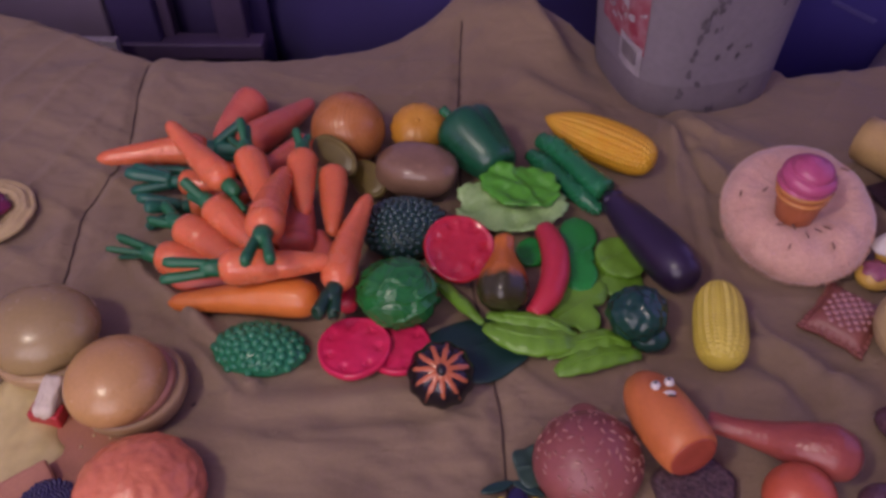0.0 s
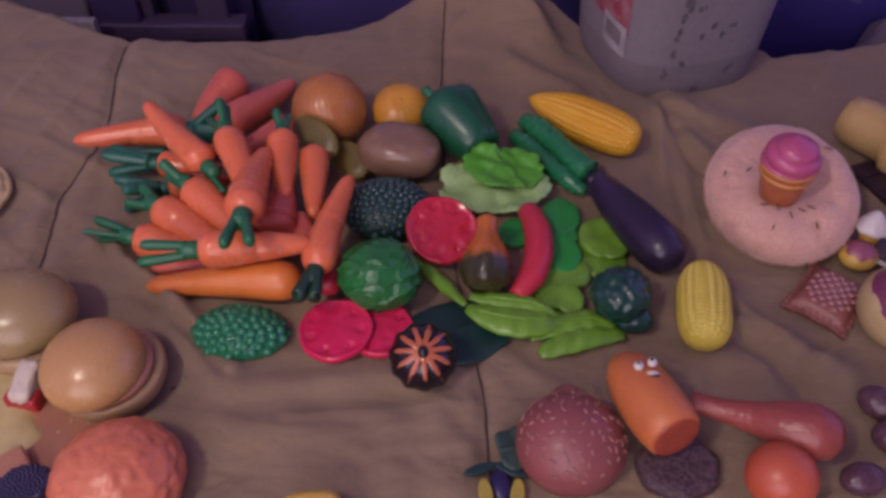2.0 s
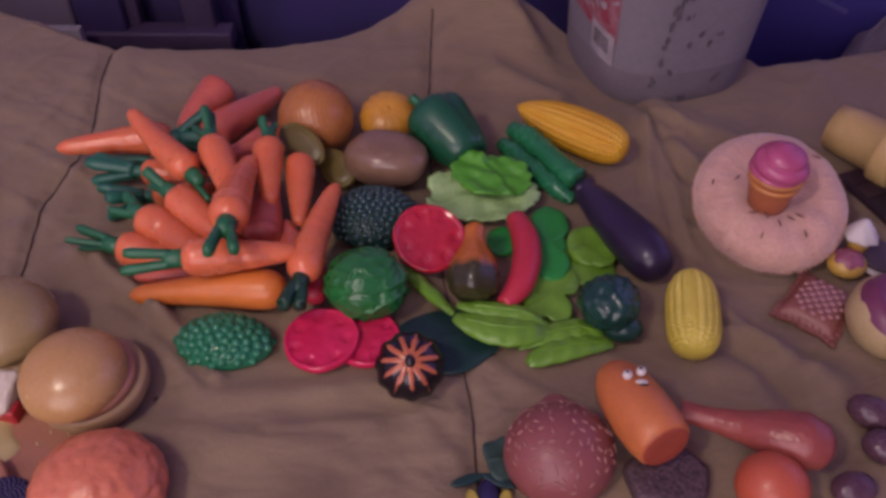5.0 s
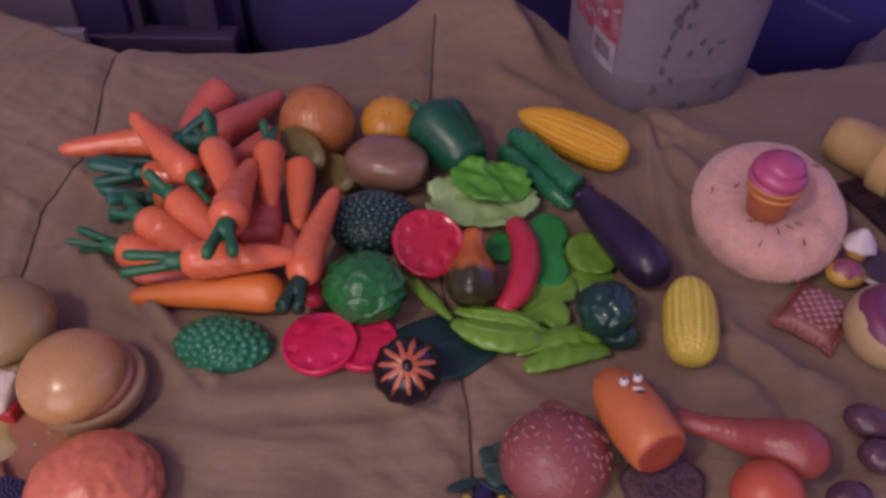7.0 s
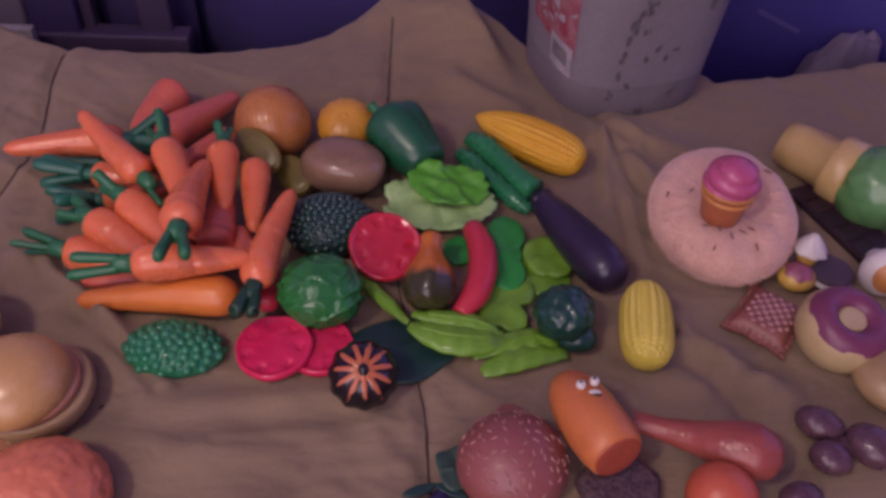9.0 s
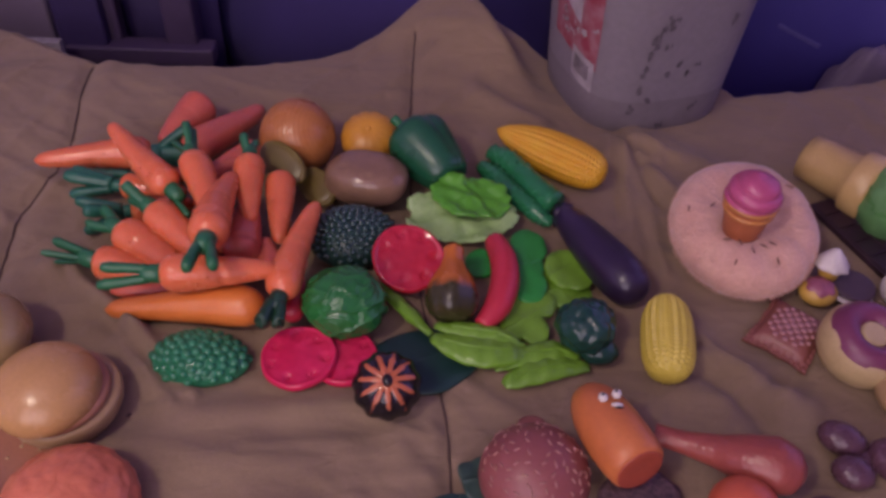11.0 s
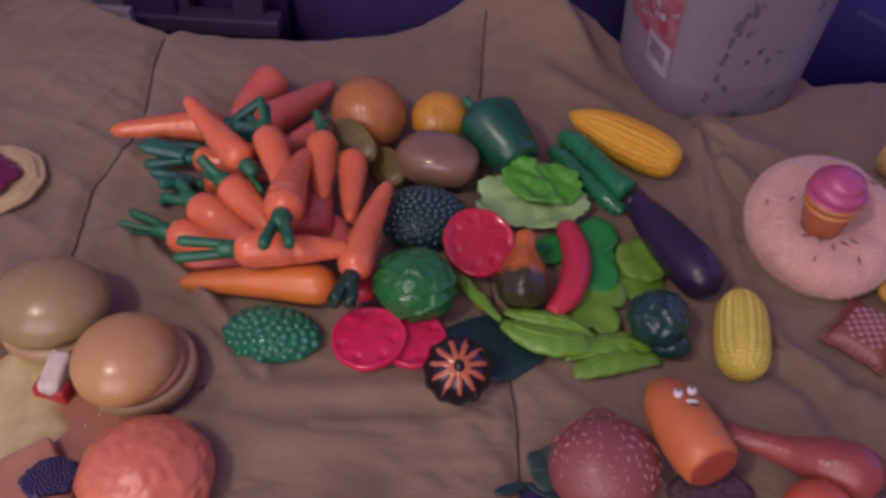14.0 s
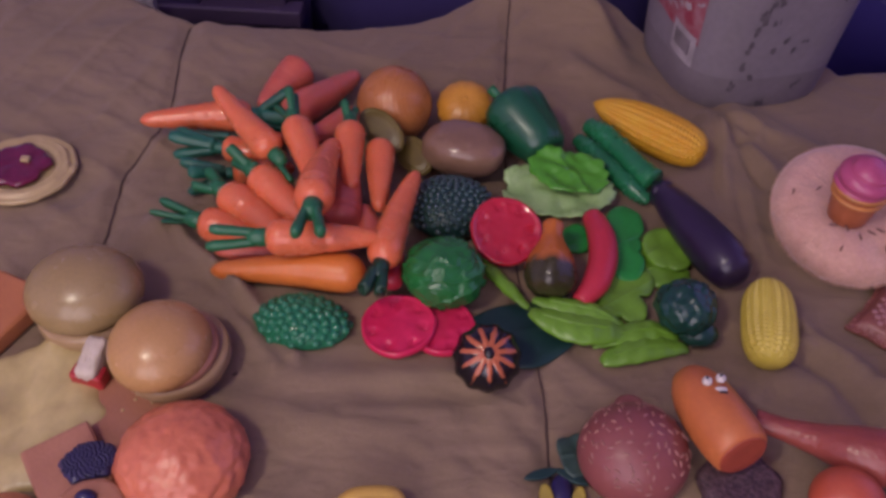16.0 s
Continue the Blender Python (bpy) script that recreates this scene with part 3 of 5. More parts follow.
def heap(name, centre, a, b, c, mat, label, category, seed):
    def fn(d):
        return 1 + 0.16 * nz(d, 2.2, seed) + 0.06 * nz(d, 6.0, seed)
    return solo(name, ellipsoid(a, b, c, 48, 30, fn, -0.55), mat, pose(centre[0], centre[1], FLOOR + 0.55 * c), label, category)


heap("dark_coat", (-0.02, 1.55), 0.36, 0.26, 0.42, NAVY_CLOTH, "crumpled dark navy coat heaped on the floor", "coat", 3.0)


def tote():
    m = pose(0.72, 1.48, FLOOR, 0, 0, -14)
    ob = thing("storage_tote", m, "navy blue plastic storage tote behind the bed", "storage box")
    part("body", box(0.62, 0.42, 0.62, 0.02), NAVY, ob)
    part("lid", box(0.66, 0.46, 0.035, 0.012), NAVY, ob, m=pose(0, 0, 0.62))
    part("scuff", box(0.077, 0.002, 0.008, 0.0008), SCUFF, ob, "pale scuffed line", m=pose(-0.008, -0.2105, 0.419, 0, 20.3, 0))


tote()
p, q = (0.6833, 1.1600, -0.0290), (0.7493, 1.1600, -0.0156)
heap("paper_sack", ((p[0] + q[0]) / 2 + 0.03, 1.20), 0.085, 0.05, (p[2] - FLOOR) / 1.6, GREY_BOX, "crumpled dusky lavender paper sack behind the bed", "bag", 8.0)


# ---- the bucket ----
def bucket():
    base = (0.3244, 0.8924, 0.0000)
    r0, r1, h = 0.108, 0.130, 0.34
    m = at((base[0] - 0.002, base[1] + r0 - 0.004, 0.0), 0)
    ob = thing("plastic_bucket", m, "large cloudy white plastic bucket with dark smears and a red label", "bucket")

    def square(a, z=0.0):
        b = a - radians(287)
        return 0.89 * (abs(math.cos(b)) ** 3.1 + abs(math.sin(b)) ** 3.1) ** (-1 / 3.1)

    prof = [(r0 - 0.004, -0.002), (r0 - 0.001, -0.001), (r0, 0.002), (r0 + 0.0024, 0.022), (r0 + 0.0033, 0.036), (r0 + 0.004, 0.044)]
    prof += [(r0 + 0.004 + (r1 - r0) * k, 0.044 + (h - 0.044) * k) for k in (0.1, 0.25, 0.5, 0.75, 0.95, 1.0)]
    inner = [(r - 0.003, z) for r, z in reversed(prof[3:])]
    part("body", lathe(prof + inner, 96, square), BUCKET, ob)
    band = [[((r + 0.0005) * square(2 * math.pi * q / 96) * math.cos(2 * math.pi * q / 96), (r + 0.0005) * square(2 * math.pi * q / 96) * math.sin(2 * math.pi * q / 96), z) for q in range(96)] for r, z in prof[1:6]]
    part("base", skin(band, False), BUCKET_LOW, ob, "darker bottom band")
    part("rim", lathe([(r1 + 0.004, h - 0.006), (r1 + 0.011, h - 0.005), (r1 + 0.011, h + 0.006), (r1 + 0.004, h + 0.008)], 96, square), BUCKET, ob)

    def patch(a0, a1, z0, z1, lift=0.0008, slope=0.0, n=12, k=6, rag=0.0, seed=0.0):
        rows = []
        for i in range(k + 1):
            ring = []
            for j in range(n + 1):
                u, v = j / n, i / k
                a = radians(a0 + (a1 - a0) * u)
                z = z0 + (z1 - z0) * v + slope * u
                if rag:
                    a += rag * 0.06 * nz((u * 3, v * 3, 0), 1.0, seed)
                    z += rag * 0.02 * nz((u * 3, v * 3, 5), 1.0, seed)
                r = r0 + 0.004 + (r1 - r0) * max(z - 0.044, 0) / (h - 0.044) + lift
                r = (r - lift) * square(a) + lift
                ring.append((r * math.cos(a), r * math.sin(a), z))
            rows.append(ring)
        verts = [p for ring in rows for p in ring]
        w = n + 1
        return verts, [(i * w + j, i * w + j + 1, (i + 1) * w + j + 1, (i + 1) * w + j) for i in range(k) for j in range(n)]

    label = part("label", patch(184, 233, 0.084, 0.20, 0.0009, -0.010), LABEL_RED, ob, "torn red and white paper label")
    part("label_patch", patch(199, 217, 0.134, 0.19, 0.0015, -0.014), LABEL_WHITE, label, "white oval patch on the label")
    rnd = random.Random(12)
    for i in range(9):
        a, z = 192 + 36 * rnd.random(), 0.090 + 0.035 * rnd.random()
        part("print_stroke", patch(a, a + rnd.uniform(3, 8), z, z + 0.003, 0.0013, rnd.uniform(-0.006, 0.008), 6, 2, 0.5, i), LABEL_WHITE, label, "pale printed stroke")
    bar = part("barcode", patch(211, 232, 0.052, 0.091, 0.0015, -0.008), LABEL_WHITE, ob, "white barcode sticker")
    for i in range(7):
        part("bar", patch(214 + 2.1 * i, 215.4 + 2.1 * i, 0.062 - 0.0008 * i, 0.082 - 0.0008 * i, 0.0022), LABEL_GREY, bar)
    def blot(a, z, w, tall, seed):
        """A ragged spot of dirt on the bucket's wall; w in degrees, tall in metres."""
        verts, ring = [], 18
        for share in (0.0, 0.55, 1.0):
            for i in range(ring):
                q = 2 * math.pi * i / ring
                reach = share * (1 + 0.55 * nz((math.cos(q), math.sin(q), 0), 2.2, seed))
                b, y = radians(a + w * reach * math.cos(q)), z + tall * reach * math.sin(q)
                r = (r0 + 0.004 + (r1 - r0) * max(y - 0.044, -0.01) / (h - 0.044)) * square(b) + 0.0011
                verts.append((r * math.cos(b), r * math.sin(b), y))
        return verts, [(o + i, o + (i + 1) % ring, o + ring + (i + 1) % ring, o + ring + i) for o in (0, ring) for i in range(ring)]
    # broken columns of smears: angle, height, spread in degrees and metres, how many
    for a, z, da, dz, count in ((271, 0.152, 6, 0.016, 8), (267, 0.138, 4, 0.014, 6), (264, 0.126, 4, 0.014, 7), (262, 0.110, 3, 0.012, 5), (261, 0.086, 2, 0.018, 7), (261, 0.062, 2, 0.014, 6), (258, 0.032, 3, 0.014, 7), (267, 0.047, 3, 0.007, 3),
                                (280, 0.009, 5, 0.006, 7), (272, 0.120, 4, 0.004, 4), (275, 0.083, 5, 0.008, 4), (282, 0.095, 3, 0.008, 3), (290, 0.080, 0.8, 0.007, 4), (312, 0.145, 2, 0.010, 4), (303, 0.03, 5, 0.010, 5), (296, 0.09, 3, 0.006, 2)):
        for i in range(count):
            part("smear", blot(a + rnd.uniform(-0.5, 0.5) * da, z + rnd.uniform(-0.5, 0.5) * dz, rnd.uniform(0.5, 1.7), rnd.uniform(0.0016, 0.0050), i * 3.1 + a), STAIN, ob, "dark smear")


bucket()


# ---- carrots ----
def carrot(tip, head, r, mat=CARROT, leaves=(), label="", green=GREENS, seed=0):
    """A toy carrot from its tip to its head. leaves: rows of (lean, turn, length, width) of its green prongs in degrees and metres."""
    n = length(tip, head)
    rnd = random.Random(seed)
    ob = thing("toy_carrot", along(tip, head), label or "salmon orange plastic toy carrot with a dark green top", "carrot", "heap of toy carrots")
    prof = []
    steps = 34
    rings = [rnd.uniform(0.1, 0.9) for _ in range(7)]
    for i in range(steps + 1):
        u = i / steps
        w = 0.36 + 0.64 * min(u / 0.78, 1.0) ** 0.8
        if u < 0.10:
            w *= math.sqrt(max(1 - ((0.10 - u) / 0.102) ** 2, 0.02))
        if u > 0.86:
            w *= math.sqrt(max(1 - ((u - 0.86) / 0.145) ** 2, 0.03))
        for c in rings:
            w *= 1 - 0.05 * math.exp(-((u - c) / 0.009) ** 2)
        prof.append((max(r * w, 0.0015), n * u))
    bend = rnd.uniform(-0.03, 0.03)
    root = lathe(prof, 24, lambda a, z: 1 + 0.02 * math.sin(2 * a + z * 60))
    verts, faces = root
    for _ in range(0 if mat is CARROT_BIG else 30):
        i, a = rnd.randrange(4, steps - 4), rnd.uniform(0, 2 * math.pi)
        w = prof[i][0] * 0.995
        v, f = ellipsoid(0.0011, 0.0011, 0.0013, 8, 5)
        faces = faces + [tuple(q + len(verts) for q in face) for face in f]
        verts = verts + [(x + w * math.cos(a), y + w * math.sin(a), z + prof[i][1]) for x, y, z in v]
    part("root", ([(x + bend * n * math.sin(math.pi * z / n), y, z) for x, y, z in verts], faces), mat, ob)
    if leaves:
        part("leaf_collar", lathe([(r * 0.5, n - 0.006), (r * 0.5, n + 0.004), (r * 0.46, n + 0.010), (r * 0.36, n + 0.0145), (r * 0.1, n + 0.016)], 16), green, ob, "dark green plastic stalk")
    side = ob.matrix_world.to_3x3().inverted() @ (Vector(head) - Vector(tip)).cross(Vector((0, -0.7, 0.7)))
    across = math.atan2(side.y, side.x)
    for lean, turn, ln, wd in leaves:
        a, t = radians(lean), radians(turn) + across
        d = Vector((math.sin(a) * math.cos(t), math.sin(a) * math.sin(t), math.cos(a)))
        base = Vector((math.cos(t), math.sin(t), 0)) * min(r * 0.24, wd * 0.42) + Vector((0, 0, n + 0.008))
        pts = [base, base + d * ln * 0.35, base + d * ln * 0.68 + Vector((0, 0, 0.002)), base + d * (ln - 0.006)]
        part("leaf", sweep(pts, [wd * 0.5, wd * 0.52, wd * 0.58, wd * 0.36], 10, 0.75, 3), green, ob)
    return ob


FAN = [(18, 10, 0.050, 0.014), (20, 170, 0.045, 0.014), (26, 280, 0.042, 0.013)]
PAIR = [(5, 0, 0.046, 0.0125), (6, 180, 0.049, 0.0125)]
RC = 0.0172
carrot((-0.3495, 0.7701, 0.0300), (-0.2325, 0.7959, 0.0260), RC * 1.0, leaves=[(30, 20, 0.05, 0.016), (48, 60, 0.05, 0.015), (60, 120, 0.045, 0.014), (35, 200, 0.045, 0.015), (20, 300, 0.05, 0.016)], green=TEAL, seed=1)
carrot((-0.2284, 0.8111, 0.0220), (-0.1921, 0.8813, 0.0340), RC * 1.25, CARROT_RED, label="pinkish red plastic toy carrot at the back of the heap", seed=3)
carrot((-0.1302, 0.8925, 0.0200), (-0.1953, 0.7906, 0.0320), RC * 1.15, CARROT_RED, label="pinkish red plastic toy carrot beside the onion", seed=4)
carrot((-0.1717, 0.7501, 0.0300), (-0.1207, 0.8040, 0.0260), RC * 0.95, CARROT_RED, label="pinkish red plastic toy carrot beside the onion", seed=5)
carrot((-0.1856, 0.7363, 0.0220), (-0.2547, 0.7429, 0.0220), RC * 0.80, leaves=[(12, 0, 0.050, 0.016), (14, 180, 0.050, 0.015), (10, 300, 0.054, 0.014)], green=TEAL, seed=16)
carrot((-0.1886, 0.7762, 0.0120), (-0.2457, 0.7674, 0.0140), RC * 0.70, leaves=PAIR, green=TEAL, seed=17)
carrot((-0.1756, 0.7252, 0.0160), (-0.2374, 0.7091, 0.0180), RC * 0.80, leaves=FAN, green=TEAL, seed=18)
carrot((-0.1625, 0.6115, 0.0200), (-0.2494, 0.6315, 0.0240), RC * 1.0, leaves=[(10, 30, 0.045, 0.011), (16, 150, 0.04, 0.006), (20, 260, 0.045, 0.006)], seed=15)
carrot((-0.1477, 0.5987, 0.0300), (-0.2310, 0.6600, 0.0380), RC * 1.05, leaves=[(15, 60, 0.035, 0.012), (25, 200, 0.03, 0.012)], seed=13)
carrot((-0.1279, 0.6125, 0.0350), (-0.2028, 0.6790, 0.0480), RC * 1.05, leaves=[(20, 120, 0.035, 0.012), (15, 280, 0.035, 0.010)], seed=14)
carrot((-0.2313, 0.6052, 0.0100), (-0.1364, 0.6122, 0.0140), RC * 0.70, CARROT_RED, label="pinkish red plastic toy carrot under the heap", seed=19)
carrot((-0.1175, 0.7163, 0.0400), (-0.1121, 0.6229, 0.0360), RC * 1.05, CARROT_RED, label="red plastic toy carrot deep in the heap", seed=20)
carrot((-0.0959, 0.6602, 0.0300), (-0.0822, 0.6218, 0.0220), RC * 0.85, CARROT_RED, label="red plastic toy carrot deep in the heap", seed=21)
carrot((-0.1529, 0.7275, 0.0300), (-0.1266, 0.6519, 0.0300), RC * 0.95, CARROT_RED, label="red plastic toy carrot deep in the heap", seed=24)
carrot((-0.1849, 0.6435, 0.0220), (-0.1194, 0.6561, 0.0260), RC * 1.0, CARROT_RED, label="red plastic toy carrot deep in the heap", seed=25)
carrot((-0.2613, 0.7724, 0.0780), (-0.1851, 0.6943, 0.0600), RC * 0.92, leaves=[(6, 0, 0.034, 0.008)], seed=2)
carrot((-0.1316, 0.6344, 0.0620), (-0.1729, 0.7354, 0.0700), RC * 0.95, leaves=[(10, 20, 0.036, 0.010), (24, 150, 0.040, 0.009), (28, 300, 0.035, 0.008)], seed=8)
carrot((-0.1059, 0.6615, 0.0500), (-0.1174, 0.7416, 0.0640), RC * 0.92, leaves=[(14, 60, 0.024, 0.009), (20, 240, 0.022, 0.009)], seed=6)
carrot((-0.0783, 0.6479, 0.0360), (-0.0864, 0.7335, 0.0500), RC * 0.90, seed=7, label="salmon orange plastic toy carrot with no top, in the heap")
carrot((-0.1296, 0.7169, 0.0620), (-0.1295, 0.5963, 0.0880), RC * 1.08, leaves=[(4, 0, 0.044, 0.0125), (18, 180, 0.042, 0.0125)], seed=9)
carrot((-0.0695, 0.5954, 0.0550), (-0.1730, 0.5835, 0.0580), RC * 1.0, leaves=PAIR, seed=11)
carrot((-0.0565, 0.6240, 0.0200), (-0.0597, 0.5684, 0.0180), RC * 0.62, CHILI, label="dark red plastic toy carrot beside the cabbage", seed=22)
# its top stands in shade, which is put into the darker green
carrot((-0.0454, 0.6905, 0.0520), (-0.0675, 0.5697, 0.0460), RC * 0.95, leaves=[(6, 0, 0.030, 0.016), (12, 180, 0.026, 0.014)], green=DARK_TOP, seed=10)
carrot((-0.2285, 0.5804, 0.0120), (-0.0828, 0.5763, 0.0260), 0.0189, CARROT_BIG, label="large bright orange plastic toy carrot in front of the heap", seed=12)


# ---- vegetables at the back ----
def onion():
    c = (-0.0806, 0.8195, 0.0340)
    r = 0.0419
    prof = []
    for i in range(151):
        p = -math.pi / 2 + math.pi * (i + 0.3) / 151
        prof.append((max(r * math.cos(p) * (1 + 0.0042 * math.sin(i * 1.05)), 0.001), r * 0.97 * math.sin(p)))
    solo("toy_onion", lathe(prof, 40), ONION, Matrix.Translation(c) @ pose(0, 0, 0, 18, 62, 0), "orange-brown plastic toy onion with fine rings", "onion")


onion()


def squash_yellow():
    c, r = (-0.0033, 0.8355, 0.0240), 0.0308
    ob = thing("toy_pumpkin", at(c, 0, 22, 0), "small yellow ribbed toy pumpkin beside the onion", "pumpkin")
    part("body", ellipsoid(r, r, r * 0.66, 48, 18, lambda d: 1 + 0.05 * abs(math.cos(7 * math.atan2(d.y, d.x))) * math.cos(math.asin(d.z)) - 0.10 * math.exp(-((1 - d.z) / 0.02) ** 2)), YELLOW, ob)
    part("crest", lathe([(r * 0.03, 0.0012), (r * 0.07, 0.0012), (r * 0.10, 0.0)], 18), YELLOW, ob, "small dimple in the middle", m=pose(0, 0, r * 0.60))


squash_yellow()


def pepper():
    r = 0.0371
    ob = thing("bell_pepper", along((0.0815, 0.7700, 0.0300), (0.0455, 0.8180, 0.0400)), "glossy dark green plastic bell pepper with a short stalk", "pepper")
    n = 0.0612
    rows = [(0.10, -0.10), (0.30, -0.20), (0.52, -0.19), (0.66, -0.08), (0.76, 0.12), (0.86, 0.36), (0.95, 0.60), (1.01, 0.80), (0.99, 0.92), (0.89, 1.01), (0.70, 1.05), (0.45, 1.02), (0.25, 0.95), (0.10, 0.91)]

    def lobes(a, z):
        u = min(max(z / n, 0.0), 1.0)
        return 1.0 - (0.05 + 0.11 * u) * (1 - abs(math.sin(1.5 * a + 0.25))) ** 2.2 + 0.02 * math.sin(a * 2 + 1)
    part("body", lathe([(r * a, n * b) for a, b in rows], 96, lobes), PEPPER, ob)
    part("stalk", sweep([(0, 0, n * 0.95), (0.001, 0, n * 1.15), (0.004, 0.002, n * 1.5)], [0.006, 0.0045, 0.006], 10), CUCUMBER, ob, "short green stalk")


pepper()


def potato():
    c = (-0.0011, 0.7565, 0.0300)
    k = 0.0006

    def fn(d):
        pit = sum(0.06 * math.exp(-((d - Vector(q).normalized()).length / 0.08) ** 2) for q in ((0.75, -0.45, 0.5), (0.1, -0.6, 0.75), (-0.5, -0.3, 0.8), (0.5, 0.3, 0.8)))
        return (abs(d.x) ** 2.5 + abs(d.y) ** 2.5 + abs(d.z) ** 2.5) ** -0.4 * (1 + 0.05 * nz(d, 1.6, 2.0)) - pit
    solo("toy_potato", ellipsoid(72 * k, 54 * k, 50 * k * 0.8, 72, 44, fn), POTATO, at(c, -6), "glossy brown plastic toy potato with small eyes", "potato")


potato()


def pickle(c, rx, ry, m, label):
    ob = thing("pickle_slice", m, label, "pickle", "pickle slices by the onion")
    part("slice", pad(rx, ry, slab(0.008, 0.2, [(0.88, 0.0072), (0.84, 0.0066)]), 36), OLIVE, ob)


pickle(0, 0.0313, 0.0181, Matrix.Translation((-0.0872, 0.7633, 0.0400)) @ Euler((radians(38), radians(14), radians(-42))).to_matrix().to_4x4(), "olive green plastic pickle slice leaning on the onion")
pickle(0, 0.0266, 0.0175, Matrix.Translation((-0.0522, 0.7515, 0.0180)) @ Euler((radians(30), radians(10), radians(-50))).to_matrix().to_4x4(), "olive green plastic pickle slice beside the potato")


def corn(a, b, r, mat, rows, label, fat=0.62, blunt=3.0, tip=0.5):
    n = length(a, b)
    prof = []
    steps = 170
    for i in range(steps + 1):
        u = min(max(i / steps, 0.004), 0.996) ** fat
        prof.append((r * (1 - abs(2 * u - 1) ** blunt) ** (0.5 if u < 0.5 else tip), n * i / steps))
    cob = lathe(prof, rows * 6, lambda q, z: 1 - 0.09 * (1 - abs(math.cos(q * rows / 2)) ** 0.5) - 0.15 * (1 - abs(math.sin(z * 760 + 1.5 * math.floor(q * rows / (2 * math.pi)))) ** 0.6))
    ob = thing("corn_cob", along(a, b), label, "corn cob")
    part("cob", cob, mat, ob)
    return ob


corn((0.2534, 0.7752, 0.0260), (0.1423, 0.8582, 0.0240), 0.0258, CORN, 20, "golden yellow plastic corn cob lying on the blanket", 0.70, 2.4, 0.72)
corn((0.2713, 0.5076, 0.0220), (0.2864, 0.6007, 0.0220), 0.0242, CORN_PALE, 18, "pale yellow plastic corn cob lying on the blanket", 0.86, 3.2)


def cucumber(points, radii, label, knobs, seed):
    """knobs: the shares of its length between which its skin is knobbly."""
    a = Vector(points[0])
    ob = thing("toy_cucumber", Matrix.Translation(a), label, "cucumber", "cucumbers beside the corn cob")
    v, f = sweep([tuple(Vector(p) - a) for p in points], radii, 28, 1.0, 14)
    part("skin", ([(x + 0.0006 * nz((x, y, z), 220.0, seed), y + 0.0006 * nz((x, y, z), 220.0, seed + 5), z + 0.0008 * nz((x, y, z), 220.0, seed + 9)) for x, y, z in v], f), CUCUMBER, ob)
    rnd = random.Random(seed)
    one = mesh_of(*ellipsoid(0.0021, 0.0021, 0.0014, 8, 5))
    one.materials.append(CUCUMBER)
    for _ in range(60):
        knob = new("knob", one)
        knob.parent, knob.location = ob, v[28 * rnd.randrange(int(knobs[0] * 56), int(knobs[1] * 56)) + rnd.randrange(28)]


cucumber([(0.1335, 0.8203, 0.0200), (0.1511, 0.8023, 0.0220), (0.1675, 0.7770, 0.0220), (0.1832, 0.7508, 0.0220), (0.1961, 0.7328, 0.0220)], [0.0085, 0.0128, 0.0118, 0.0132, 0.0136], "dark green plastic cucumber with a flat cut end beside the corn", (0.05, 0.5), 1)
cucumber([(0.1236, 0.8041, 0.0120), (0.1379, 0.7816, 0.0135), (0.1573, 0.7543, 0.0130), (0.1759, 0.7291, 0.0130), (0.1912, 0.7117, 0.0110)], [0.0080, 0.0116, 0.0102, 0.0104, 0.0040], "smaller knobbly green plastic cucumber beside the corn", (0.4, 0.95), 2)


def eggplant():
    a, b = (0.2000, 0.7250, 0.0200), (0.2597, 0.5990, 0.0260)
    n, r = length(a, b), 0.0238
    ob = thing("toy_eggplant", along(a, b), "smooth dark purple plastic eggplant on the blanket", "eggplant")
    prof = [(0.2, 0.0), (0.42, 0.02), (0.55, 0.07), (0.66, 0.15), (0.79, 0.29), (0.90, 0.44), (0.97, 0.58), (1.0, 0.70), (0.99, 0.80), (0.92, 0.89), (0.76, 0.955), (0.5, 0.99), (0.2, 1.0)]
    part("body", lathe([(r * p, n * q) for p, q in prof], 40), AUBERGINE, ob)
    part("calyx", lathe([(r * 0.14, -0.006), (r * 0.18, -0.002), (r * 0.40, 0.001), (r * 0.52, 0.006), (r * 0.60, 0.012)], 24, lambda q, z: 1 + (0.10 * math.cos(5 * q) if z > 0 else 0)), AUBERGINE, ob)


eggplant()


# ---- leaves and slices in the middle ----
def crinkle(rx, ry, h, amp, seed, lobes=9, deep=0.06, n=96, fold=0.0):
    rows = [(0.02, 0), (0.3, 0), (0.6, 0), (0.85, 0), (0.97, 0), (1.0, h * 0.5), (0.97, h), (0.9, h), (0.8, h), (0.7, h), (0.6, h), (0.5, h), (0.4, h), (0.3, h), (0.2, h), (0.1, h), (0.02, h)]

    def lift(x, y):
        r = math.hypot(x, y)
        fan = math.atan2(y + 0.25 * nz((x, y, 0), 2.0, seed) - 1.5, x + 0.2)
        vein = abs(math.sin(lobes * fan)) ** 1.5
        step = 1 / (1 + math.exp(-max(min((0.8 * x + 0.5 * y - 0.12 + 0.12 * nz((x, y, 0), 3.0, seed)) / 0.03, 30), -30)))
        return amp * (nz((x, y, 0), 2.0, seed) * 1.3 - 0.34 * vein * min(r * 1.5, 1) + 0.22 * nz((x, y, 0), 5.0, seed) - fold * step)
    return pad(rx, ry, rows, n, lambda a: 1 + 0.4 * deep * math.sin(2 * lobes * a + seed) + 1.2 * deep * nz((math.cos(a), math.sin(a), 0), 5.0, seed) + 0.20 * nz((math.cos(a), math.sin(a), 0), 1.9, seed), lift)


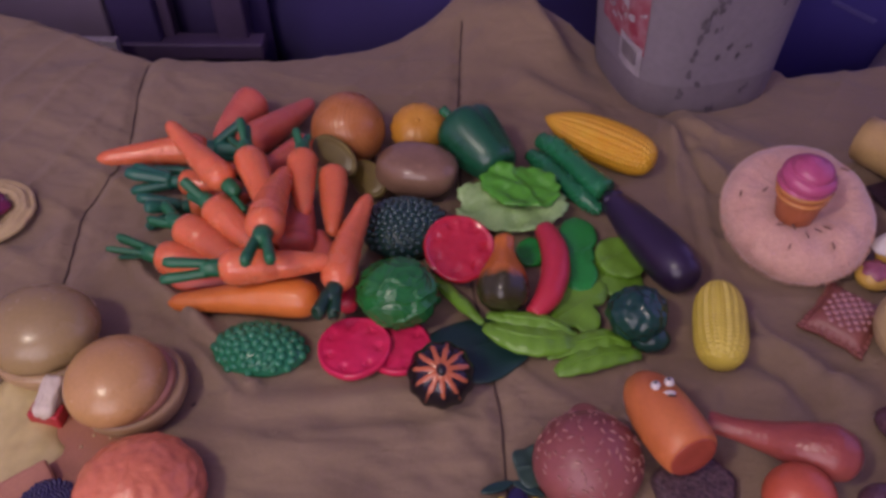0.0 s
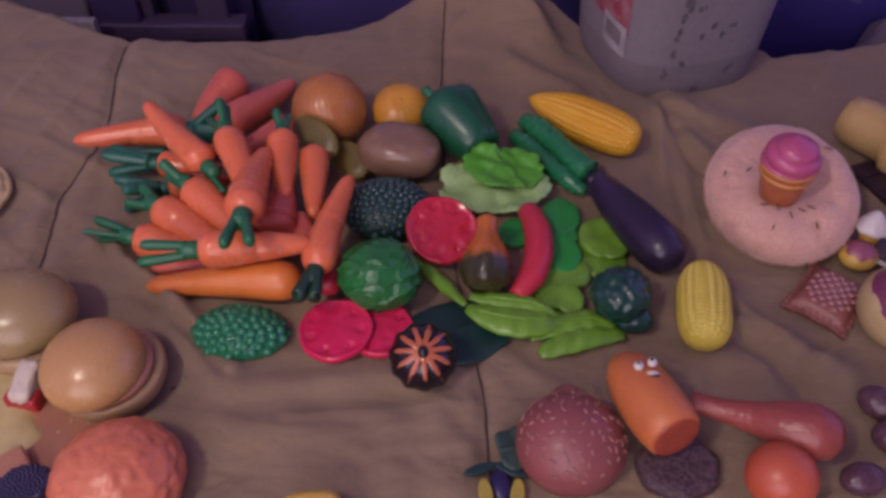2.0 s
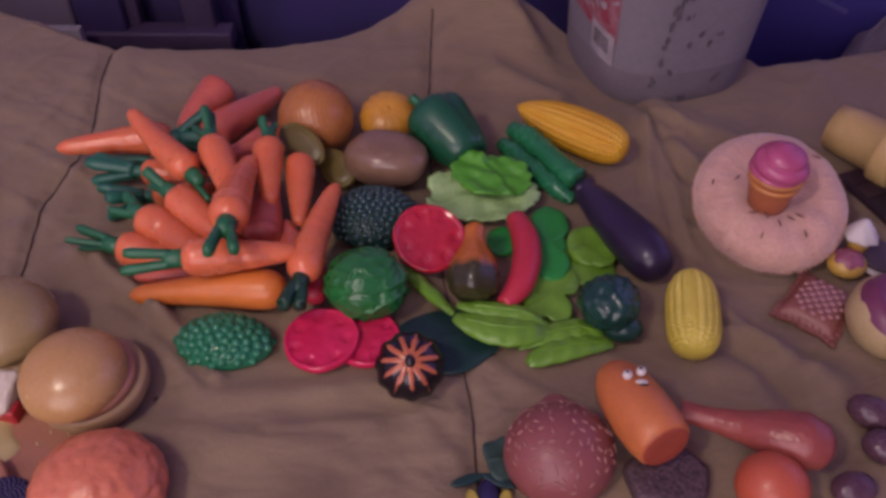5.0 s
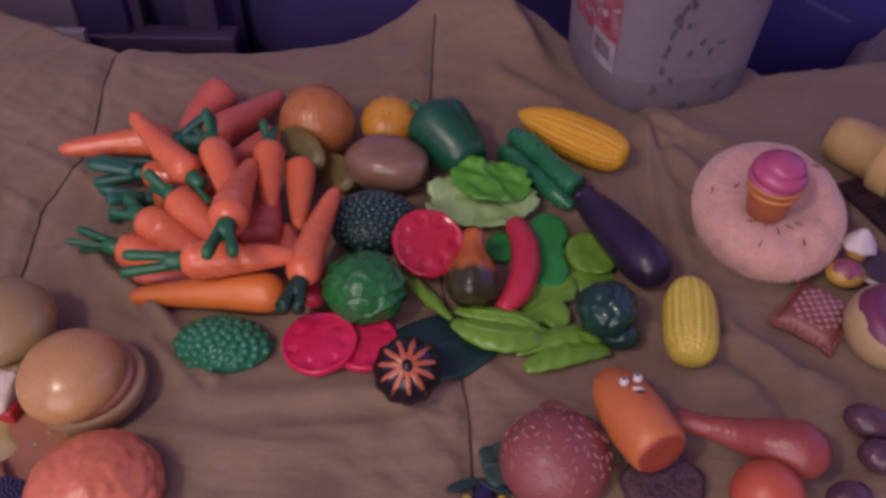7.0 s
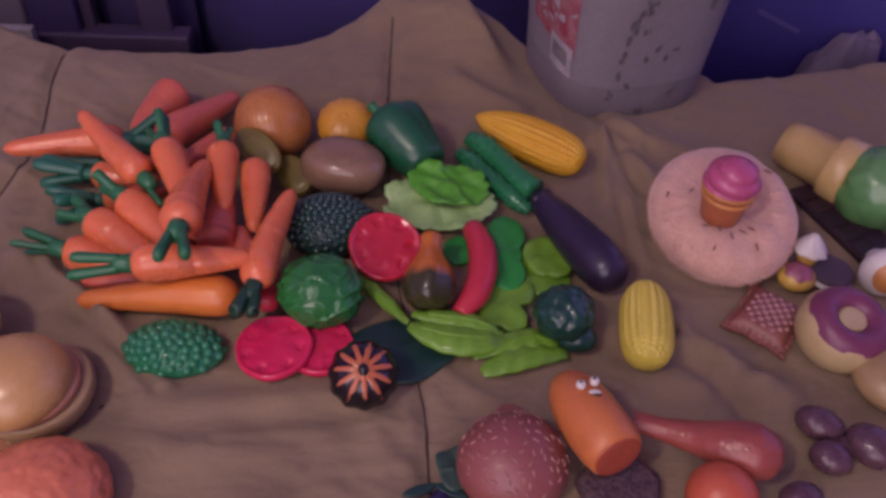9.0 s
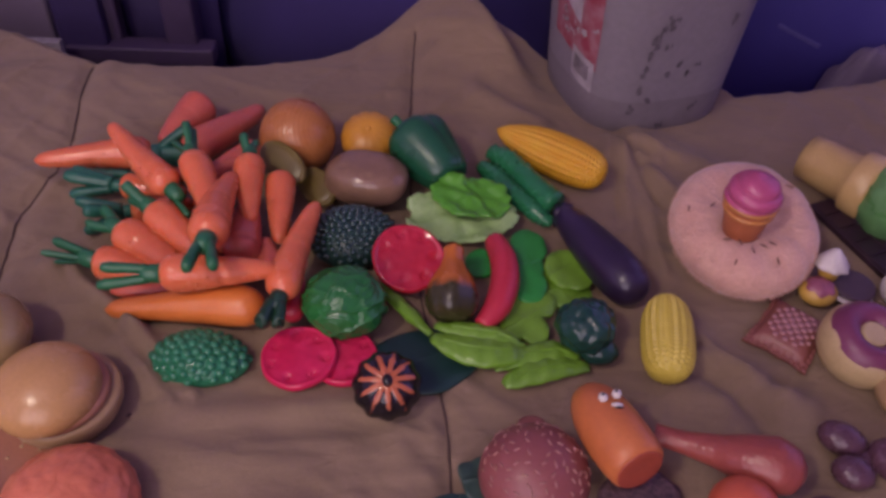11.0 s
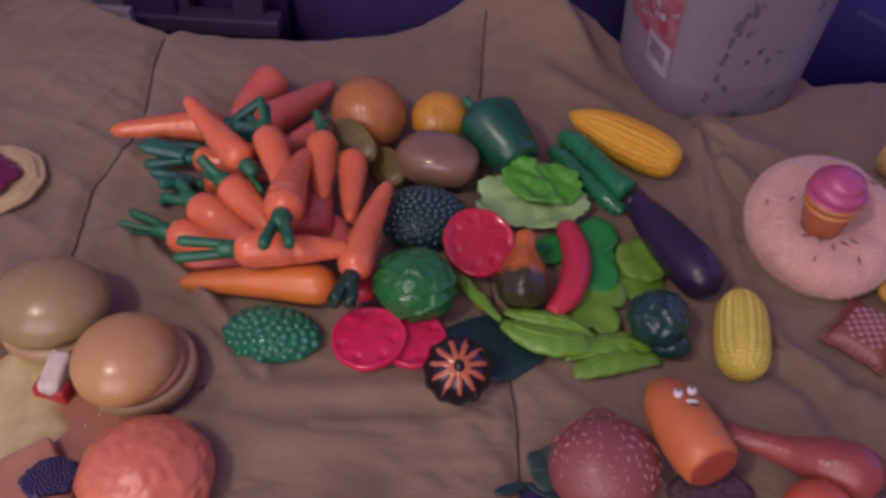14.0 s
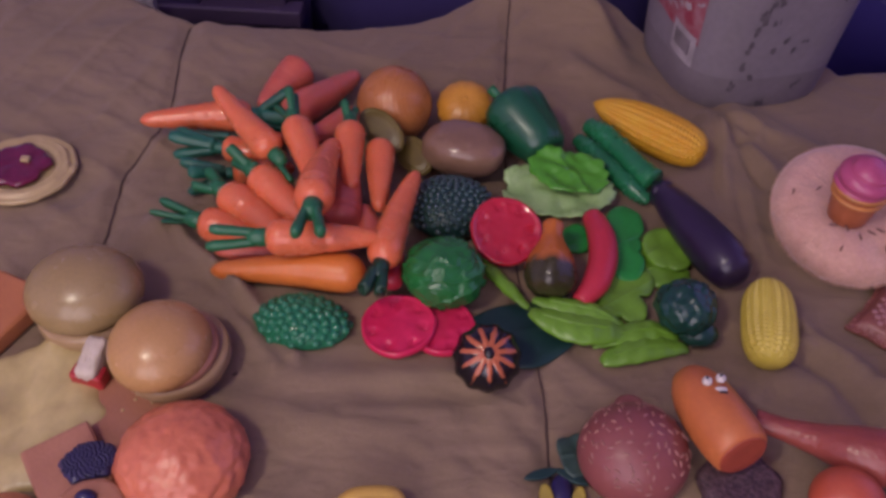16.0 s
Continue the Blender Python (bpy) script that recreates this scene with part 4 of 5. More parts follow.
k = 0.0006
solo("lettuce_leaf", crinkle(97 * k, 62 * k, 0.003, 0.0052, 4.0, 14, 0.05), LETTUCE_PALE, at((0.0977, 0.7154, 0.0180), 4, 8), "pale green crinkled plastic lettuce leaf", "lettuce", "lettuce leaves")
solo("lettuce_leaf", crinkle(69 * k, 50 * k, 0.003, 0.0058, 9.0, 7, 0.06, fold=1.1), LETTUCE, at((0.1085, 0.7274, 0.0340), -10, 6), "bright green crinkled plastic lettuce leaf lying on a paler one", "lettuce", "lettuce leaves")


def tomato(m, r, mat, label, ry=None, name="tomato_slice", group="tomato slices"):
    ob = thing(name, m, label, "tomato", group)
    ry = ry or r

    def lift(x, y):
        q, a = math.hypot(x, y), math.atan2(y, x)
        pocket = max(math.cos(7 * a + 0.4), 0) ** 0.7 * math.exp(-((q - 0.70) / 0.13) ** 2)
        return -0.0016 * pocket * (1 + 0.8 * nz((x, y, 0), 9.0, r * 700)) + 0.0007 * nz((x, y, 0), 4.0, r * 900) * min(q * 2, 1)
    prof = [(0.05, 0), (0.6, 0), (0.92, 0), (0.98, 0.002), (1.0, 0.0045), (0.99, 0.0072), (0.965, 0.0086), (0.93, 0.0089), (0.90, 0.0086), (0.87, 0.0082), *[(0.84 - 0.035 * i, 0.0080) for i in range(23)], (0.03, 0.0080)]
    part("slice", pad(r, ry, prof, 84, lambda a: 1 + 0.012 * math.sin(3 * a + r * 400) + 0.008 * math.sin(7 * a), lift), mat, ob)
    rnd = random.Random(int(r * 1e5))
    for j in range(14):
        a, q = 2 * math.pi * (j // 2) / 7 - 0.06 + rnd.uniform(-0.13, 0.13), rnd.uniform(0.62, 0.8)
        part("seed", ellipsoid(0.0017, 0.0009, 0.0008, 8, 5), mat, ob, m=pose(r * q * math.cos(a), ry * q * math.sin(a), 0.0070, 0, 0, math.degrees(a)))


tomato(at((0.0436, 0.6412, 0.0240), 10, 24, 4), 0.0350, TOMATO, "glossy red plastic tomato slice leaning on the dark berry")
tomato(at((-0.0096, 0.5345, 0.0020), 40), 0.0305, TOMATO_PINK, "raspberry red plastic tomato slice under another one")
tomato(at((-0.0482, 0.5301, 0.0070), 0, 2, -3), 0.0334, TOMATO_PINK, "raspberry red plastic tomato slice lying on the blanket")


def nubbed(name, c, a, b, h, mat, count, size, label, category, sunk=1.0, rz=0.0, point=0.0, under=None):
    """point: how far its two ends are drawn out to tips."""
    ob = thing(name, at(c, rz), label, category)

    def fn(d):
        return 1 + point * abs(d.x) ** 6 - 0.5 * point * (1 - d.x * d.x) * d.x * d.x
    part("body", ellipsoid(a, b, h, 40, 24, fn, -0.15), under or mat, ob)
    one = mesh_of(*ellipsoid(size, size, size * 0.85, 12, 7))
    one.materials.append(mat)
    for i in range(count):
        z = min(1.1 * (1 - (i + 0.5) / count) ** 0.62 - 0.1, 0.995)
        q, r = i * 2.39996, math.sqrt(1 - z * z)
        d = Vector((r * math.cos(q), r * math.sin(q), z))
        nub = new("nub", one)
        nub.parent, nub.location = ob, Vector((a * d.x, b * d.y, h * d.z)) * fn(d) * sunk


k = 0.0005
nubbed("bumpy_vegetable", (-0.1344, 0.5313, 0.0040), 82 * k, 56 * k, 42 * k, NUB_GREEN, 78, 0.0046, "green plastic half vegetable covered in round nubs", "vegetable", 0.955, -4, 0.06)
k = 0.0006
nubbed("dark_berry", (-0.0104, 0.6794, 0.0140), 74 * k, 64 * k, 46 * k, NUB_DARK, 150, 0.0036, "very dark green glossy toy berry covered in small nubs", "berry", 0.985, under=DARK_LEAF)


def cabbage():
    c, k = (-0.0110, 0.5806, 0.0300), 0.0005

    def fn(d):
        w = d + 0.55 * Vector((nz(d, 1.1, 1.0), nz(d, 1.1, 4.0), nz(d, 1.1, 7.0)))
        wrap = (w.z * 1.5 + w.y * 0.8 - 0.6 * w.x + 0.3 * nz(d, 2.4, 3.0)) % 1.0
        edge = math.exp(-((wrap - 0.10) / 0.08) ** 2)
        vein = max(1 - abs(nz(w, 2.3, 5.0)) * 3.6, 0) ** 2
        fine = max(1 - abs(nz((w.x * 1.5, w.y * 0.8, w.z * 1.5), 4.6, 8.0)) * 3.0, 0) ** 2
        return 1 + 0.05 * edge - 0.03 * wrap + 0.05 * vein + 0.022 * fine + 0.06 * nz(d, 1.8, 5.0)
    solo("toy_cabbage", ellipsoid(74 * k, 70 * k, 59 * k, 150, 84, fn), CABBAGE, at(c), "glossy green plastic cabbage with veined wrapped leaves", "cabbage")


cabbage()


def gourd():
    k = 0.0005
    solo("toy_gourd", lathe([(r * k, z * k) for r, z in ((8, -44), (26, -42), (40, -32), (46, -14), (47, 4), (43, 24), (36, 40), (28, 54), (22, 66), (18, 78), (19, 90), (19, 99), (14, 106), (4, 108))], 40, lambda a, z: 1 + 0.04 * math.sin(5 * a) + 0.10 * nz((math.cos(a), math.sin(a), z * 60), 2.4, 3.0)), GOURD,
              along((0.0851, 0.5874, 0.0300), (0.0868, 0.6304, 0.0460)), "two-tone orange and dark green plastic gourd", "gourd")


gourd()


def chili():
    a = Vector((0.1306, 0.6748, 0.0200))
    pts = [(0.1293, 0.6743, 0.0220), (0.1361, 0.6454, 0.0240), (0.1360, 0.6151, 0.0240), (0.1278, 0.5867, 0.0220), (0.1123, 0.5653, 0.0180)]
    k = 0.0005
    solo("chili_pepper", sweep([tuple(Vector(p) - a) for p in pts], [20 * k, 27 * k, 28 * k, 26 * k, 16 * k], 20, 0.95, 8), CHILI, Matrix.Translation(a), "curved red plastic chili pepper", "chili")


chili()


def leaf(name, c, rx, ry, rz, mat, label, seed, lobes=5, deep=0.12, h=0.004, lift=0.003, category="leaf", tilt=0.0):
    return solo(name, pad(rx, ry, slab(h, 0.15), 60, lambda a: 1 + deep * math.sin(lobes * a + seed) + 0.5 * deep * nz((math.cos(a), math.sin(a), 0), 2.2, seed),
                lambda x, y: lift * (x * x + 0.6 * nz((x, y, 0), 1.8, seed)) + 0.0012 * math.exp(-(y / 0.06) ** 2)), mat, at(c, rz, tilt), label, category, "flat plastic leaves")


def lobed_leaf(name, discs, z, mat, label, seed, h=0.004, curl=0.003):
    """A flat leaf whose outline is the hull of a few round lobes. discs: rows of x, y and radius; its heart is the first lobe's middle."""
    ox, oy = discs[0][0], discs[0][1]

    def edge(a):
        far, c, s = 0.004, math.cos(a), math.sin(a)
        for x, y, r in discs:
            dx, dy, ry = x - ox, (y - oy), r * 1.30
            qa, qb, qc = (c / r) ** 2 + (s / ry) ** 2, c * dx / r ** 2 + s * dy / ry ** 2, (dx / r) ** 2 + (dy / ry) ** 2 - 1
            if qb * qb - qa * qc > 0:
                far = max(far, (qb + math.sqrt(qb * qb - qa * qc)) / qa)
        return far * (1 + 0.012 * math.sin(17 * a + seed) + 0.03 * nz((c, s, 0), 3.0, seed))

    def lift(x, y):
        return curl * nz((x, y, 0), 55.0, seed) + 0.0008 * math.exp(-(x * 0.6 - y * 0.8) ** 2 / 2e-6)
    solo(name, pad(1.0, 1.0, slab(h, 0.12), 120, edge, lift), mat, at((ox, oy, z)), label, "leaf", "flat plastic leaves")


lobed_leaf("spinach_leaf", [(0.1610, 0.6500, 0.0165), (0.1640, 0.6770, 0.0190), (0.1600, 0.6230, 0.0180)], 0.010, SPINACH, "flat mid-green plastic spinach leaf with two lobes", 1.0)
lobed_leaf("spinach_leaf", [(0.1160, 0.6571, 0.0150)], 0.004, SPINACH, "flat mid-green plastic spinach leaf behind the chili", 2.0)
lobed_leaf("pea_leaf", [(0.1902, 0.6270, 0.0200), (0.2080, 0.6190, 0.0150), (0.1820, 0.6400, 0.013)], 0.003, PEA, "flat yellow-green plastic leaf under a round one", 3.0)
lobed_leaf("pea_leaf", [(0.1985, 0.6480, 0.0205), (0.2100, 0.6400, 0.0160)], 0.008, PEA, "round flat yellow-green plastic leaf with a raised rib", 4.0)
lobed_leaf("pea_leaf", [(0.1560, 0.5830, 0.0150), (0.1730, 0.6015, 0.0125), (0.1620, 0.5690, 0.0130), (0.1450, 0.5787, 0.0165), (0.1500, 0.6000, 0.012)], 0.007, PEA, "flat yellow-green plastic leaf with a lobed edge", 5.0)
k = 0.0006
leaf("dark_leaf", (0.0685, 0.5400, 0.0020), 92 * k, 60 * k, 22, DARK_LEAF, "flat dark teal plastic leaf under the squash", 7.0, 3, 0.10, 0.004, 0.004)


def pod(points, radii, flat, label, mat=PEA):
    a = Vector(points[0])
    ob = thing("pea_pod", Matrix.Translation(a), label, "pea pod", "pea pods")
    pts = [tuple(Vector(p) - a) for p in points]
    v, f = sweep(pts, radii, 24, flat, 10)
    part("shell", ([(x, y + 0.0004 * nz((x, y, 0), 130.0), z + 0.0006 * math.sin(x * 380)) for x, y, z in v], f), mat, ob)
    part("ridge", sweep([(x, y, z + r * flat * 0.96) for (x, y, z), r in list(zip(pts, radii))[1:-1]], [0.0012] * (len(pts) - 2), 8, 1.0, 8), mat, ob)


k = 0.0005
pod([(0.0700, 0.5650, 0.0170), (0.0850, 0.5605, 0.0190), (0.1000, 0.5578, 0.0190), (0.1257, 0.5542, 0.0180), (0.1444, 0.5475, 0.0150), (0.1500, 0.5510, 0.0130)], [6 * k, 15 * k, 20 * k, 19 * k, 11 * k, 3 * k], 0.55, "slim yellow-green plastic pea pod with a hooked end lying on leaves")
pod([(0.0674, 0.5511, 0.0180), (0.0780, 0.5450, 0.0190), (0.0950, 0.5385, 0.0180), (0.1146, 0.5355, 0.0170), (0.1387, 0.5374, 0.0150), (0.1531, 0.5427, 0.0120)], [8 * k, 21 * k, 31 * k, 34 * k, 26 * k, 8 * k], 0.42, "broad yellow-green plastic pea pod lying on leaves")
pod([(0.1231, 0.5232, 0.0080), (0.1350, 0.5295, 0.0110), (0.1489, 0.5356, 0.0120), (0.1757, 0.5420, 0.0120), (0.1900, 0.5400, 0.0110), (0.1992, 0.5385, 0.0100)], [4 * k, 14 * k, 22 * k, 25 * k, 15 * k, 7 * k], 0.4, "flat yellow-green plastic pea pod with a blunt end")
pod([(0.1300, 0.5070, 0.0080), (0.1400, 0.5120, 0.0100), (0.1571, 0.5183, 0.0115), (0.1756, 0.5235, 0.0120), (0.1930, 0.5265, 0.0110), (0.2065, 0.5273, 0.0090)], [9 * k, 19 * k, 25 * k, 24 * k, 18 * k, 8 * k], 0.4, "flat yellow-green plastic pea pod with a wavy edge")
pod([(0.0165, 0.6223, 0.0100), (0.0322, 0.6016, 0.0120), (0.0494, 0.5797, 0.0130), (0.0669, 0.5573, 0.0140)], [5 * k, 13 * k, 14 * k, 5 * k], 0.7, "slim yellow-green plastic bean pod")


def broccoli():
    c, k = (0.2038, 0.5576, 0.0300), 0.0005
    ob = thing("toy_broccoli", at(c), "dark teal green glossy plastic broccoli floret", "broccoli")
    cells = [Vector((math.sqrt(1 - z * z) * math.cos(i * 2.4), math.sqrt(1 - z * z) * math.sin(i * 2.4), z)) for i in range(90) for z in [1 - 2 * (i + 0.5) / 90]]

    def fn(d):
        near = min((d - q).length for q in cells)
        return 1 + 0.10 * nz(d, 2.2, 3.0) + 0.05 * (1 - (near / 0.2) ** 2)
    part("floret", ellipsoid(53 * k, 53 * k, 46 * k, 72, 44, fn), FLORET, ob)
    low = Vector((0.2156, 0.5406, 0.0160)) - Vector(c)
    part("stalk", ellipsoid(36 * k, 28 * k, 24 * k, 36, 20, lambda d: 1 + 0.06 * nz(d, 3.0)), FLORET, ob, "stubby dark green stalk", m=Matrix.Translation(low))


broccoli()


def striped_squash():
    c, k = (0.0299, 0.4897, 0.0280), 0.0005
    ob = thing("striped_squash", at(c, 12, 26, -4), "small glossy squash with black and orange stripes", "squash")
    part("body", ellipsoid(57 * k, 57 * k, 47 * k, 88, 28, lambda d: 1 + 0.035 * math.cos(11 * math.atan2(d.y, d.x)) * math.cos(math.asin(d.z)) - 0.08 * max(d.z - 0.9, 0) * 10 * 0.3), SQUASH, ob)
    part("stalk", ellipsoid(9 * k, 11 * k, 8 * k, 14, 8), BLACK, ob, "dark glossy stalk end", m=pose(0, 0, 45 * k))


striped_squash()


# ---- sweets ----
def plush_donut():
    c, k = (0.3821, 0.6930, 0.0100), 0.0006
    r = 126 * k
    ob = thing("plush_donut", at((c[0], c[1], 0.016), 0, 11, -6), "pale pink furry plush donut cushion with brown sprinkles", "cushion")
    rows = [(0.05, -0.006), (0.5, -0.006), (0.80, -0.005), (0.93, 0.001), (0.985, 0.009), (1.0, 0.016), (0.99, 0.022), (0.96, 0.028), (0.92, 0.0325), (0.86, 0.0365), (0.79, 0.039), (0.72, 0.0405), (0.64, 0.041), (0.56, 0.0405), (0.48, 0.039), (0.40, 0.037), (0.33, 0.035), (0.26, 0.034), (0.18, 0.0335), (0.1, 0.033), (0.03, 0.033)]
    rnd = random.Random(4)
    puff = pad(r * 0.95, r * 1.06, rows, 170, lambda a: 1 + 0.02 * nz((math.cos(a), math.sin(a), 0), 2.5) + 0.008 * nz((math.cos(a), math.sin(a), 0), 14.0), lambda x, y: 0.003 * nz((x, y, 0), 3.0) + 0.0012 * nz((x, y, 0), 9.0) + 0.0009 * nz((x, y, 0), 22.0) + rnd.uniform(-0.0003, 0.0003))
    part("ring", puff, PLUSH, ob)
    verts, faces = [], []
    tops = [(q, z) for q, z in rows[3:]]
    for _ in range(7000):
        t = rnd.uniform(0, 2 * math.pi)
        i = rnd.choices(range(len(tops) - 1), [q + 0.05 for q, _ in tops[:-1]])[0]
        f = rnd.random()
        q, z = tops[i][0] * (1 - f) + tops[i + 1][0] * f, tops[i][1] * (1 - f) + tops[i + 1][1] * f
        dq, dz = r * (tops[i + 1][0] - tops[i][0]), tops[i + 1][1] - tops[i][1]
        out = Vector((dz * math.cos(t), dz * math.sin(t), -dq)).normalized()
        lean = (out + Vector((rnd.gauss(0, 0.45), rnd.gauss(0, 0.45), rnd.gauss(0, 0.2)))).normalized()
        p = Vector((0.95 * r * q * math.cos(t), 1.06 * r * q * math.sin(t), z - 0.0015))
        side = lean.orthogonal().normalized() * 0.0005
        n = len(verts)
        verts += [tuple(p - side), tuple(p + side), tuple(p + lean * rnd.uniform(0.0015, 0.0029))]
        faces.append((n, n + 1, n + 2))
    tagged(part("fur", (verts, faces), PLUSH, ob, "short pale pink pile"), kind="stuff")
    rnd = random.Random(6)
    for _ in range(11):
        t, q = rnd.uniform(0, 6.28), rnd.uniform(0.42, 0.86)
        z = 0.0435 - 0.02 * max(q - 0.64, 0) ** 1.3 * 2.2
        part("sprinkle", ellipsoid(0.0046, 0.0009, 0.0012, 8, 6), SPRINKLE, ob, m=pose(r * q * math.cos(t), r * q * math.sin(t), z, 0, 0, rnd.uniform(0, 180)))


plush_donut()


def cupcake():
    c, k = (0.3688, 0.6711, 0.0460), 0.0005
    ob = thing("toy_cupcake", at(c), "toy cupcake with magenta swirled icing on the plush donut", "cupcake")
    part("case", lathe([(33 * k, 0), (36 * k, 2 * k), (41 * k, 30 * k), (46 * k, 62 * k), (48 * k, 80 * k)], 40), CONE, ob)
    for z, r in ((60, 49), (78, 52)):
        part("rim", lathe([((r - 4) * k, (z - 5) * k), (r * k, (z - 3) * k), ((r + 1) * k, z * k), (r * k, (z + 3) * k), ((r - 4) * k, (z + 5) * k)], 40), CONE_RIM, ob, "yellowish ring")
    rings = []
    for i in range(61):
        u = i / 60
        ring = []
        for j in range(64):
            a = 2 * math.pi * j / 64
            turn = (2.0 * u + a / (2 * math.pi) + 0.15) % 1.0
            step = math.sin(math.pi * turn) ** 0.6
            r = 51 * k * max(1 - u ** 2.3, 0.0) ** 0.60 * (0.90 + 0.13 * step) + 1.5 * k
            ring.append((r * math.cos(a), r * math.sin(a), (82 + 56 * u + 3.0 * step) * k))
        rings.append(ring)
    part("icing", skin(rings), ICING, ob, "glossy magenta icing swirl")


cupcake()


def lattice_cookie():
    c, k = (0.4026, 0.5765, 0.0100), 0.0005
    ob = thing("waffle_cookie", at((c[0], c[1], 0.001), -40), "maroon-brown pillow-shaped toy cookie with pale pink dots", "cookie")
    n = 40
    s, s2 = 0.031, 0.036

    def h(u, v):
        e = max(abs(u), abs(v))
        crimp = 0.0016 * math.sin(30 * (u if abs(v) > abs(u) else v)) if e > 0.84 else 0.0
        return 0.004 + crimp + 0.011 * max((1 - min(abs(u) / 0.86, 1) ** 4) * (1 - min(abs(v) / 0.86, 1) ** 4), 0) ** 0.6
    verts, faces = [], []
    for sgn in (0, 1):
        for i in range(n + 1):
            for j in range(n + 1):
                u, v = 2 * i / n - 1, 2 * j / n - 1
                pinch = 1 - 0.09 * (1 - v * v) * abs(u) ** 3 + 0.018 * math.sin(9 * v) * abs(u) ** 5
                pinch2 = 1 - 0.09 * (1 - u * u) * abs(v) ** 3 + 0.018 * math.sin(8 * u + 1) * abs(v) ** 5
                verts.append((s * u * pinch, s2 * v * pinch2, h(u, v) if sgn else 0.0))
    w = n + 1
    for sgn in (0, 1):
        o = sgn * w * w
        for i in range(n):
            for j in range(n):
                q = (o + i * w + j, o + (i + 1) * w + j, o + (i + 1) * w + j + 1, o + i * w + j + 1)
                faces.append(q if sgn else q[::-1])
    rim = [i * w for i in range(n)] + [n * w + j for j in range(n)] + [i * w + n for i in range(n, 0, -1)] + [j for j in range(n, 0, -1)]
    for a, b in zip(rim, rim[1:] + rim[:1]):
        faces.append((a, b, b + w * w, a + w * w))
    part("biscuit", (verts, faces), COOKIE, ob)
    for a in range(-4, 5):
        for b in range(-4, 5):
            if (a + b) % 2 or abs(a) + abs(b) > 6:
                continue
            u, v = a * 0.15 + 0.03, b * 0.14
            part("dot", ellipsoid(0.0036 - 0.0014 * max(abs(u), abs(v)), 0.0034 - 0.0013 * max(abs(u), abs(v)), 0.0014, 12, 6), COOKIE_DOT, ob, "pale pink dot", m=pose(s * u, s2 * v, h(u, v) - 0.0003))


lattice_cookie()


def ice_cream():
    a, b = (0.4875, 0.8163, 0.0300), (0.5566, 0.7363, 0.0340)
    k = 0.0006
    n = length(a, b)
    ob = thing("toy_ice_cream", along(a, b), "toy ice cream in a tan wafer cup with pistachio green scoop", "ice cream")
    part("wafer_cup", lathe([(34 * k, 0), (42 * k, 2 * k), (45 * k, 30 * k), (48 * k, 92 * k), (58 * k, 98 * k), (60 * k, 104 * k), (62 * k, 135 * k), (58 * k, 140 * k)], 40), WAFER, ob)
    part("scoop", moved(ellipsoid(76 * k, 76 * k, 70 * k, 48, 30, lambda d: 1 + 0.05 * nz(d, 4.0) + (0.08 * nz((d.x, d.y, 0), 5.0) if d.z < -0.2 else 0)), pose(0, 0, 185 * k)), PISTACHIO, ob, "glossy green scoop")


ice_cream()


def chocolate_bar():
    c, k = (0.5239, 0.7151, 0.0040), 0.0006
    a, b = (0.5014, 0.7571, 0.0040), (0.5349, 0.6729, 0.0040)
    ob = thing("chocolate_bar", at(c, math.degrees(math.atan2(b[1] - a[1], b[0] - a[0]))), "dark brown toy chocolate bar with raised squares", "chocolate")
    part("bar", box(190 * k, 84 * k, 0.008, 0.002), CHOCOLATE, ob, m=pose(0, 0, -0.003), smooth=False)
    for i in range(5):
        for j in range(2):
            part("square", box(35 * k, 38 * k, 0.0026, 0.001), CHOCOLATE, ob, m=pose((i - 2) * 37 * k, (j - 0.5) * 40 * k, 0.0045), smooth=False)


chocolate_bar()


def mini_figure():
    c, k = (0.4442, 0.6256, 0.0100), 0.0006
    ob = thing("mini_donut", at(c, 0), "tiny yellow toy donut with pink icing", "donut")
    part("ring", ellipsoid(31 * k, 29 * k, 20 * k, 28, 16), BANANA, ob)
    part("icing", ellipsoid(26 * k, 25 * k, 17 * k, 28, 16, lambda d: 1 + 0.04 * math.sin(6 * math.atan2(d.y, d.x))), MINI_ICING, ob, "pink icing", m=pose(0, 0, 6 * k))
    c = (0.4565, 0.6408, 0.0120)
    ob = thing("mini_ice_cream", at(c, 20, -10, 8), "tiny toy ice cream with a white peak on a yellow cone", "ice cream")
    part("cone", lathe([(13 * k, 0), (19 * k, 22 * k), (19 * k, 26 * k)], 20), BANANA, ob)
    part("peak", lathe([(22 * k, 24 * k), (28 * k, 26 * k), (27 * k, 31 * k), (20 * k, 40 * k), (16 * k, 46 * k), (8 * k, 55 * k), (3 * k, 59 * k)], 28, lambda a, z: 1 + 0.06 * math.sin(7 * a + z / k * 0.15)), WHITE, ob, "white peak")


mini_figure()


def sandwich_biscuit():
    c, k = (0.4804, 0.6320, 0.0040), 0.0006
    ob = thing("sandwich_biscuit", at((c[0], c[1], 0.001)), "dark toy sandwich biscuit with white cream", "biscuit")
    part("wafer", pad(36 * k, 36 * k, slab(0.005)), OREO, ob)
    part("cream", pad(37 * k, 37 * k, slab(0.004)), WHITE, ob, "white cream layer", m=pose(-3 * k, -3 * k, 0.005))
    part("wafer", pad(36 * k, 36 * k, slab(0.005)), OREO, ob, m=pose(0, 0, 0.009))


sandwich_biscuit()


